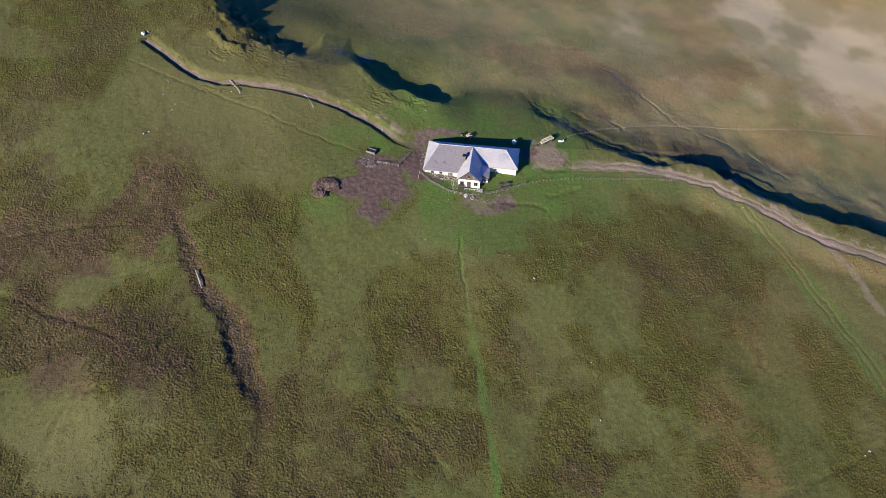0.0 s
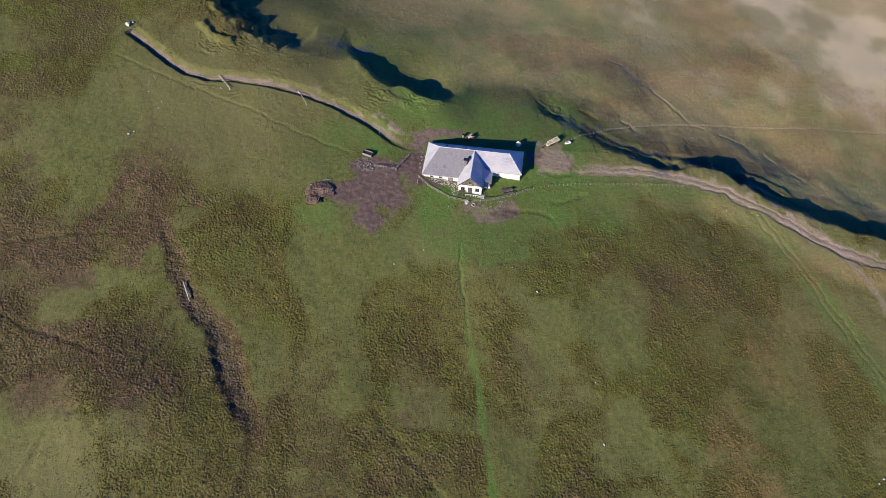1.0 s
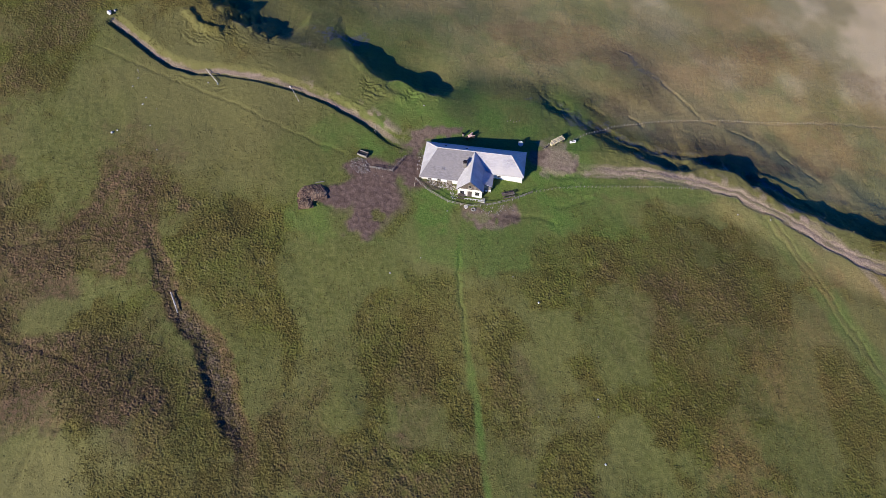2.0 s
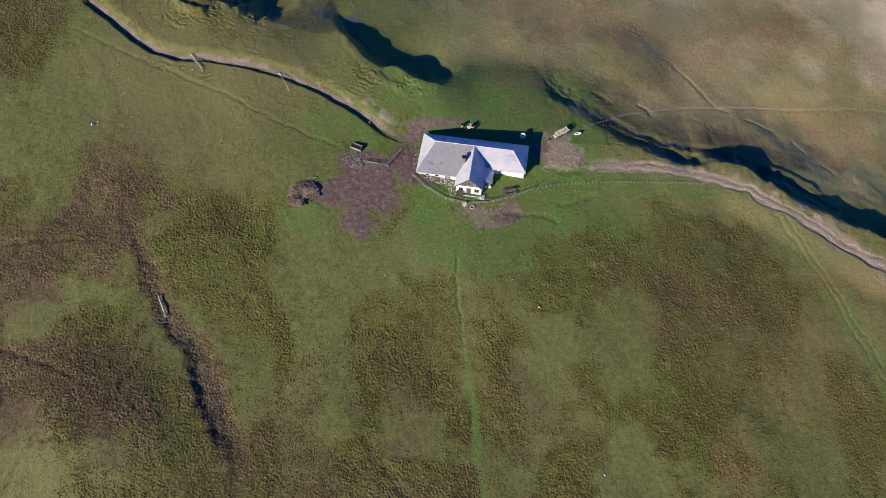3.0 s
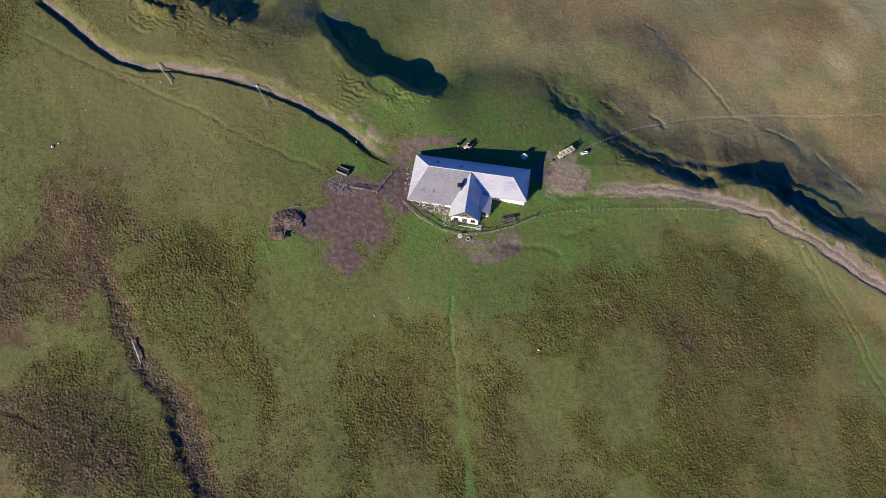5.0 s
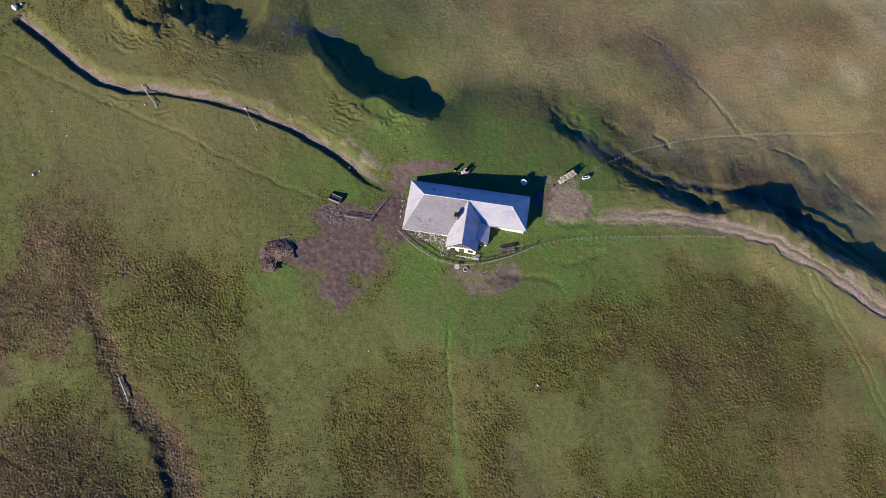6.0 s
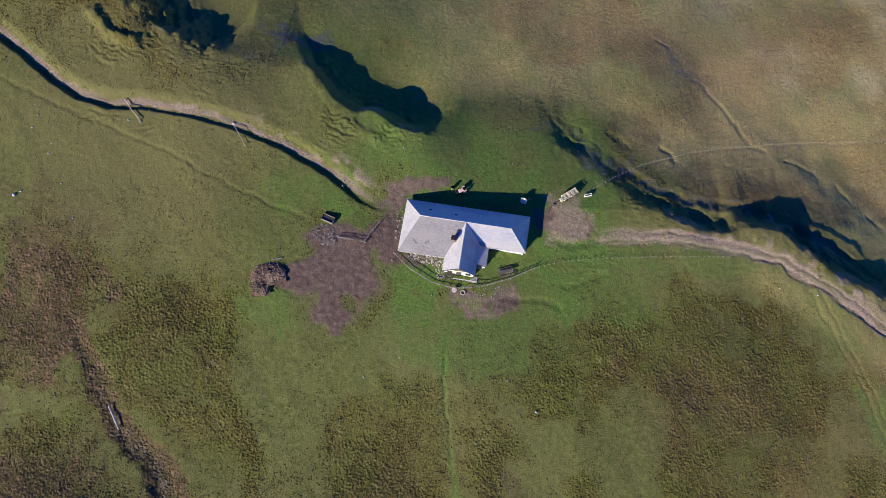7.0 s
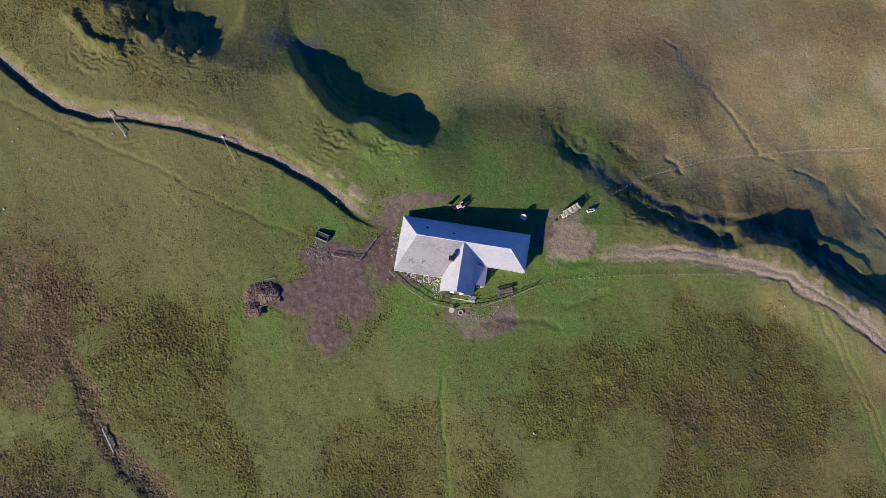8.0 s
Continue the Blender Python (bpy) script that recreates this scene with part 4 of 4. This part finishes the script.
part("share", slab([(-0.2, -0.3, 0.45), (0.35, 0, 0.5), (0.3, 0.35, 0.1), (-0.25, 0.1, 0.05)], 0.03), GREYWOOD, plough)
part("handle", beam((0.9, 0, 0.35), (1.5, 0.25, 0.9), 0.05), GREYWOOD, plough)
part("handle", beam((0.9, 0, 0.35), (1.5, -0.25, 0.9), 0.05), GREYWOOD, plough)

tub = thing("water_trough", 30.4, 114.7, "white enamel bathtub used as a cattle trough", "trough", 14)
bm = box(-0.75, 0.75, -0.25, 0.25, 0.12, 0.5, 0.06)
top = max(bm.faces, key=lambda f: f.calc_center_median().z)
bmesh.ops.inset_region(bm, faces=[top], thickness=0.05)
bmesh.ops.translate(bm, verts=top.verts, vec=(0, 0, -0.34))
part("basin", bm, WHITE, tub)
part("water", box(-0.69, 0.69, -0.19, 0.19, 0.2, 0.32), GLASS, tub, "dark still water")
for x in (-0.65, 0.65):
    part("foot", box(x - 0.06, x + 0.06, -0.22, 0.22, 0, 0.16), DARKMETAL, tub)

# ---- satellite dish in the shade ----
dish = thing("satellite_dish", 17.4, 112.7, "large white satellite dish beside a thin steel mast", "satellite dish", -32)
part("pole", beam((0, 0, -0.2), (0, 0, 0.62), 0.09, sides=10), DARKMETAL, dish)
# extra pole, added only to throw a thin shadow past the house's
part("mast", beam((0.7, 0.35, -0.2), (0.7, 0.35, 2.3), 0.08, sides=8), DARKMETAL, dish)
bm = bmesh.new()
rings = []
for k in range(5):
    r = 0.17 * k
    rings.append([bm.verts.new((r * math.cos(a * 0.3927), r * math.sin(a * 0.3927), 0.32 * r * r)) for a in range(16)] if k else [bm.verts.new((0, 0, 0))])
for k in range(1, 5):
    for a in range(16):
        b = (a + 1) % 16
        bm.faces.new((rings[0][0], rings[1][a], rings[1][b]) if k == 1 else (rings[k - 1][a], rings[k][a], rings[k][b], rings[k - 1][b]))
bmesh.ops.solidify(bm, geom=bm.faces[:], thickness=0.02)
bmesh.ops.transform(bm, matrix=Matrix.Translation((0, -0.1, 0.6)) @ Matrix.Rotation(radians(50), 4, "X"), verts=bm.verts)
part("reflector", bm, WHITE, dish)
part("feed_arm", beam((0, -0.4, 0.2), (0, -0.75, 0.85), 0.04), DARKMETAL, dish)
part("feed_horn", box(-0.06, 0.06, -0.82, -0.7, 0.82, 0.94, 0.01), WHITE, dish)

# ---- short stakes in the grass behind the house ----
for k in range(5):
    ob = thing("wooden_stake", 14.4 + 0.75 * k, 120.3 + 0.35 * math.sin(2.1 * k), "short wooden stake driven into the grass", "stake", group="stakes behind the house")
    part("shaft", beam((0, 0, -0.2), (0.05, 0.02, 0.5), 0.09, 0.06, sides=6), GREYWOOD, ob)
    part("tie", beam((0.03, 0.01, 0.3), (0.04, 0.01, 0.36), 0.13, sides=6), DARKMETAL, ob)

# ---- small tractor at the rear ----
tractor = thing("small_tractor", 4.9, 114.0, "small faded red tractor parked behind the house", "tractor", 28)
tractor.scale = (0.8, 0.8, 0.8)
part("hood", box(-0.5, 0.75, -0.42, 0.42, 0.75, 1.25, 0.08), PINK, tractor)
part("chassis", box(-1.3, 0.7, -0.25, 0.25, 0.4, 0.75, 0.03), DARKMETAL, tractor)
part("seat", box(0.75, 1.1, -0.25, 0.25, 0.95, 1.05, 0.03), RUBBER, tractor)
for s in (-1, 1):
    part("fender", box(0.55, 1.35, s * 0.6 - 0.16, s * 0.6 + 0.16, 1.1, 1.18, 0.03), PINK, tractor)
    wheel(tractor, 0.95, s * 0.62, 0.5, 0.28)
    wheel(tractor, -1.1, s * 0.5, 0.3, 0.2)
part("steering_wheel", beam((0.62, 0, 1.3), (0.66, 0, 1.34), 0.36, sides=12), DARKMETAL, tractor)
barrel = thing("steel_barrel", 3.3, 114.6, "grey steel barrel standing beside the tractor", "barrel")
part("drum", beam((0, 0, 0), (0, 0, 0.9), 0.6, sides=18), GREYWOOD, barrel)
for z in (0.3, 0.6, 0.88):
    part("hoop", beam((0, 0, z - 0.02), (0, 0, z + 0.02), 0.64, sides=18), DARKMETAL, barrel)


# ---- garden furniture ----
def picnic_table(x, y, turn, long, label):
    t = thing("picnic_table", x, y, label, "table", turn)
    for k in range(4):
        part("plank", box(-long / 2, long / 2, -0.4 + 0.2 * k + 0.01, -0.2 + 0.2 * k - 0.01, 0.71, 0.76), DARKWOOD, t)
    for s in (-1, 1):
        part("seat", box(-long / 2, long / 2, s * 0.75 - 0.15, s * 0.75 + 0.15, 0.42, 0.47), DARKWOOD, t)
        for e in (-1, 1):
            part("leg", beam((e * long * 0.36, s * 0.15, 0.71), (e * long * 0.36, s * 0.65, -0.1), 0.09), DARKWOOD, t)
    for e in (-1, 1):
        part("crossbar", box(e * long * 0.36 - 0.04, e * long * 0.36 + 0.04, -0.88, 0.88, 0.34, 0.42), DARKWOOD, t)
    return t


picnic_table(13.9, 98.5, 15, 2.9, "long dark-stained picnic table on the lawn")
picnic_table(3.0, 97.5, -8, 1.5, "short weathered picnic table on the terrace edge")
for k in range(2):
    chair = thing("garden_chair", 8.8 + 0.75 * k, 99.2 + 0.1 * k, "white plastic garden chair on the lawn", "chair", 170 + 20 * k, group="white garden chairs")
    part("seat", box(-0.25, 0.25, -0.25, 0.25, 0.42, 0.46, 0.01), WHITE, chair)
    part("backrest", box(-0.25, 0.25, 0.22, 0.27, 0.46, 0.92, 0.01), WHITE, chair)
    for a in (-0.22, 0.22):
        for b in (-0.22, 0.22):
            part("leg", beam((a, b, 0), (a, b, 0.42), 0.05), WHITE, chair)
tyre = thing("ring_planter", 5.8, 94.3, "pale ring planter lying outside the fence", "planter")
bm = bmesh.new()
loops = [[bm.verts.new(((0.42 + 0.13 * math.cos(b * 0.7854)) * math.cos(a * 0.3927), (0.42 + 0.13 * math.cos(b * 0.7854)) * math.sin(a * 0.3927), 0.14 + 0.13 * math.sin(b * 0.7854))) for b in range(8)] for a in range(16)]
for a in range(16):
    for b in range(8):
        bm.faces.new((loops[a][b], loops[(a + 1) % 16][b], loops[(a + 1) % 16][(b + 1) % 8], loops[a][(b + 1) % 8]))
part("ring", bm, STONE, tyre)
part("soil", beam((0, 0, 0.02), (0, 0, 0.12), 0.7, sides=14), DUNG, tyre)
stone_table = thing("round_stone_table", 4.1, 95.0 - 0.4, "round pale stone table beside the fence", "table")
part("tabletop", beam((0, 0, 0.6), (0, 0, 0.7), 1.0, sides=18), STONE, stone_table)
part("pedestal", beam((0, 0, -0.1), (0, 0, 0.6), 0.5, 0.35, sides=10), STONE, stone_table)

# ---- feed trough, stone heap and manure heap ----
crate = thing("feed_trough", -20.4, 107.2, "dark open timber feed trough beside the stone heap", "trough", -22)
# black floor and dark ends put the inner shade into the colour
part("floor", box(-1.15, 1.15, -0.55, 0.55, 0.42, 0.48), RUBBER, crate, "dark damp trough bottom")
for s in (-1, 1):
    part("side", box(-1.25, 1.25, s * 0.6 - 0.05, s * 0.6 + 0.05, 0.0, 0.7, 0.01), GREYWOOD, crate)
    part("end", box(s * 1.2 - 0.05, s * 1.2 + 0.05, -0.55, 0.55, 0.0, 0.7, 0.01), DARKWOOD, crate)
heap = thing("stone_heap", -20.6, 103.6, "heap of pale rubble stones at the yard edge", "stone heap")
stones(heap, 280, -20.8, 104.2, 2.7, 1.9, 0.10, 0.28, COBBLES, 0.5, -30)
stones(heap, 30, -17.6, 102.6, 2.6, 0.8, 0.08, 0.22, COBBLES, 0, -15)


def mound(name, rx, ry, tall, seed):
    bm = bmesh.new()
    n, m = 48, 42
    rows = []
    for j in range(m):
        row = []
        for i in range(n):
            x, y = (i / (n - 1) * 2 - 1) * rx, (j / (m - 1) * 2 - 1) * ry
            r = math.hypot(x / rx, y / ry) + 0.18 * noise.noise((x * 0.6, y * 0.6, seed))
            z = tall * max(0.0, 1 - r * r) ** 0.7 * (1 + 0.5 * noise.noise((x * 1.1, y * 1.1, seed + 3))) if r < 1 else -0.25
            z += 0.14 * noise.noise((x * 4, y * 4, seed)) if r < 1 else 0
            row.append(bm.verts.new((x, y, z)))
        rows.append(row)
    for j in range(m - 1):
        for i in range(n - 1):
            bm.faces.new((rows[j][i], rows[j][i + 1], rows[j + 1][i + 1], rows[j + 1][i]))
    return bm


dung = thing("manure_heap", -31.2, 96.6, "brown straw manure heap with strewn old boards", "manure heap", 8)
part("mound", mound("mound", 3.4, 2.6, 0.55, 2.0), DUNG, dung)
part("mound", mound("mound", 1.7, 1.9, 0.45, 7.0), DUNG, dung).location = (-1.4, -2.6, -0.1)
for k in range(150):
    a, r = rng.uniform(0, 6.283), math.sqrt(rng.random())
    x, y = (r * 2.9 * math.cos(a), r * 2.1 * math.sin(a)) if k < 105 else (-1.4 + r * 1.3 * math.cos(a), -2.6 + r * 1.5 * math.sin(a))
    z = 0.58 * max(0.0, 1 - r * r) ** 0.7 + 0.1
    b, l = rng.uniform(0, 3.14), rng.uniform(0.25, 0.8)
    z = z if k < 105 else 0.5 * (1 - r * r) ** 0.7 + 0.08
    part("stick", beam((x, y, z), (x + l * math.cos(b), y + l * math.sin(b), z + rng.uniform(-0.25, 0.1)), rng.uniform(0.05, 0.12), 0.04), rng.choice((OLDSTRAW, DARKWOOD, DUNG)), dung)
part("board", beam((-3.0, 1.7, 0.35), (-0.9, 2.45, 0.5), 0.2, 0.05), GREYWOOD, dung, "long pale board")
part("board", beam((0.9, 2.2, 0.4), (2.9, 2.3, 0.35), 0.2, 0.05), GREYWOOD, dung, "long pale board")

log = thing("hollow_log", -56.75, 69.55, "pale hollow log laid across the wet ditch", "log", 0)
za, zb = height(-57.8, 71.6) - height(-56.75, 69.55), height(-55.7, 67.5) - height(-56.75, 69.55)
part("trunk", beam((-1.05, 2.05, za + 0.5), (1.05, -2.05, zb + 0.5), 0.34, 0.28, sides=10), PALEWOOD, log)
part("branch_stub", beam((0.4, -0.8, 0.5), (0.75, -0.7, 0.75), 0.12, 0.08, sides=6), PALEWOOD, log)

# ---- loose boulders ----
SPOTS = [(-77, 121.8, 0.8), (-76.2, 124.2, 0.7), (-73.6, 117, 0.7), (-73.2, 118.9, 0.6), (-70.6, 111.4, 0.6), (-70.1, 116, 0.5), (-67.7, 105, 0.7), (-78.8, 108.8, 1.3), (-77.8, 109.6, 0.8),
         (-12.3, 78.1, 0.7), (-5.8, 81.8, 0.5), (14.5, 78.3, 0.6), (19.9, 72.9, 0.9), (69.6, 98.3, 0.7), (77.3, 97.2, 0.6), (-6.5, 122, 0.7), (31.2, 53.4, 0.6), (31.6, 41.2, 0.8),
         (31, 50, 0.5), (-0.2, 93.6, 0.6), (-59.4, 124.2, 0.7), (-57.1, 124.0, 0.9), (-39.7, 124.9, 1.1), (-87.4, 143.1, 2.9), (-86.2, 143.9, 1.4), (87.3, 36.5, 1.1), (86, 35.6, 0.7), (-132, 160, 4.0)]
for x, y, size in SPOTS:
    size *= 0.66
    ob = new("boulder", rng.choice(BOULDERS))
    ob.matrix_world = Matrix.LocRotScale((x, y, height(x, y) + size * 0.12), Euler((0.2, 0.1, rng.uniform(0, 6))), (size, size * 0.8, size * 0.8))
    tagged(ob, "pale limestone boulder lying in the grass", "boulder", "boulders in the meadow")
strewn = thing("strewn_stones", 11.5, 94.8, "small pale stones strewn below the garden fence", "stones")
stones(strewn, 70, 11.2, 94.5, 4.4, 1.3, 0.08, 0.28, COBBLES, 0, 8)

# ---- grass tussocks ----
def tussocks(count, seed):
    """Low uneven domes of grass, single or crowded, that take the meadow's colour where they stand."""
    r = np.random.RandomState(seed)
    x, y = r.uniform(-125, 118, count * 6), r.uniform(22, 168, count * 6)
    f = {k: sampled(x, y, v) for k, v in GRID["f"].items()}
    clump = (0.25 + 0.75 * step(fractal(x, y, 9, 171), -0.5, 0.5)) * (0.45 + 0.55 * step(lattice(x, y, 1.7, 175), -0.3, 0.3))
    low = step(sampled(x, y, GRID["edge"]), -1, 5)
    chance = (1 - 0.6 * low) * (f["rough"] * (1 + 0.5 * step(-y, -70, -40)) + 0.005) * clump * (1 - 0.8 * f["straw"]) * (1 - 0.95 * f["lush"]) * (1 - f["dirt"]) * (1 - f["mud"])
    pick = np.nonzero(r.rand(len(x)) < chance)[0][:count]
    x, y = x[pick], y[pick]
    f = {k: v[pick] for k, v in f.items()}
    z = sampled(x, y, GRID["z"])
    n, sides = len(x), 5
    size = 0.10 + 0.2 * r.rand(n) ** 1.8
    tall = size * r.uniform(0.35, 0.8, n) * (0.6 + 0.4 * step(f["rough"], 0.05, 0.4))
    a = r.uniform(0, 6.283, (n, 1)) + np.arange(sides) * 6.283 / sides + r.uniform(-0.35, 0.35, (n, sides))
    reach = size[:, None] * r.uniform(0.7, 1.3, (n, sides))
    ring = np.stack([x[:, None] + reach * np.cos(a), y[:, None] + reach * np.sin(a), np.repeat(z[:, None] - 0.05, sides, 1)], 2)
    peak = np.stack([x + size * r.uniform(-0.3, 0.3, n), y + size * r.uniform(-0.3, 0.3, n), z + tall], 1)[:, None]
    co = np.concatenate([ring, peak], 1).reshape(-1, 3)
    k = np.arange(sides)
    fan = np.stack([k, (k + 1) % sides, np.full(sides, sides)], 1)
    tris = (np.arange(n)[:, None, None] * (sides + 1) + fan).reshape(-1, 3)
    mesh = bpy.data.meshes.new("grass_tussocks")
    mesh.vertices.add(len(co))
    mesh.vertices.foreach_set("co", co.ravel())
    mesh.loops.add(tris.size)
    mesh.loops.foreach_set("vertex_index", tris.ravel())
    mesh.polygons.add(len(tris))
    mesh.polygons.foreach_set("loop_start", np.arange(0, tris.size, 3))
    mesh.polygons.foreach_set("use_smooth", np.ones(len(tris), bool))
    mesh.update(calc_edges=True)
    f["tuft"] = 0.35 + 0.65 * r.rand(n)
    for name, v in f.items():
        mesh.attributes.new(name, "FLOAT", "POINT").data.foreach_set("value", np.repeat(v, sides + 1))
    mesh.materials.append(GROUND)
    return tagged(new("grass_tussocks", mesh), "dry olive and brown grass tussocks across the meadow", "grass", kind="stuff")


tussocks(230000, 8)
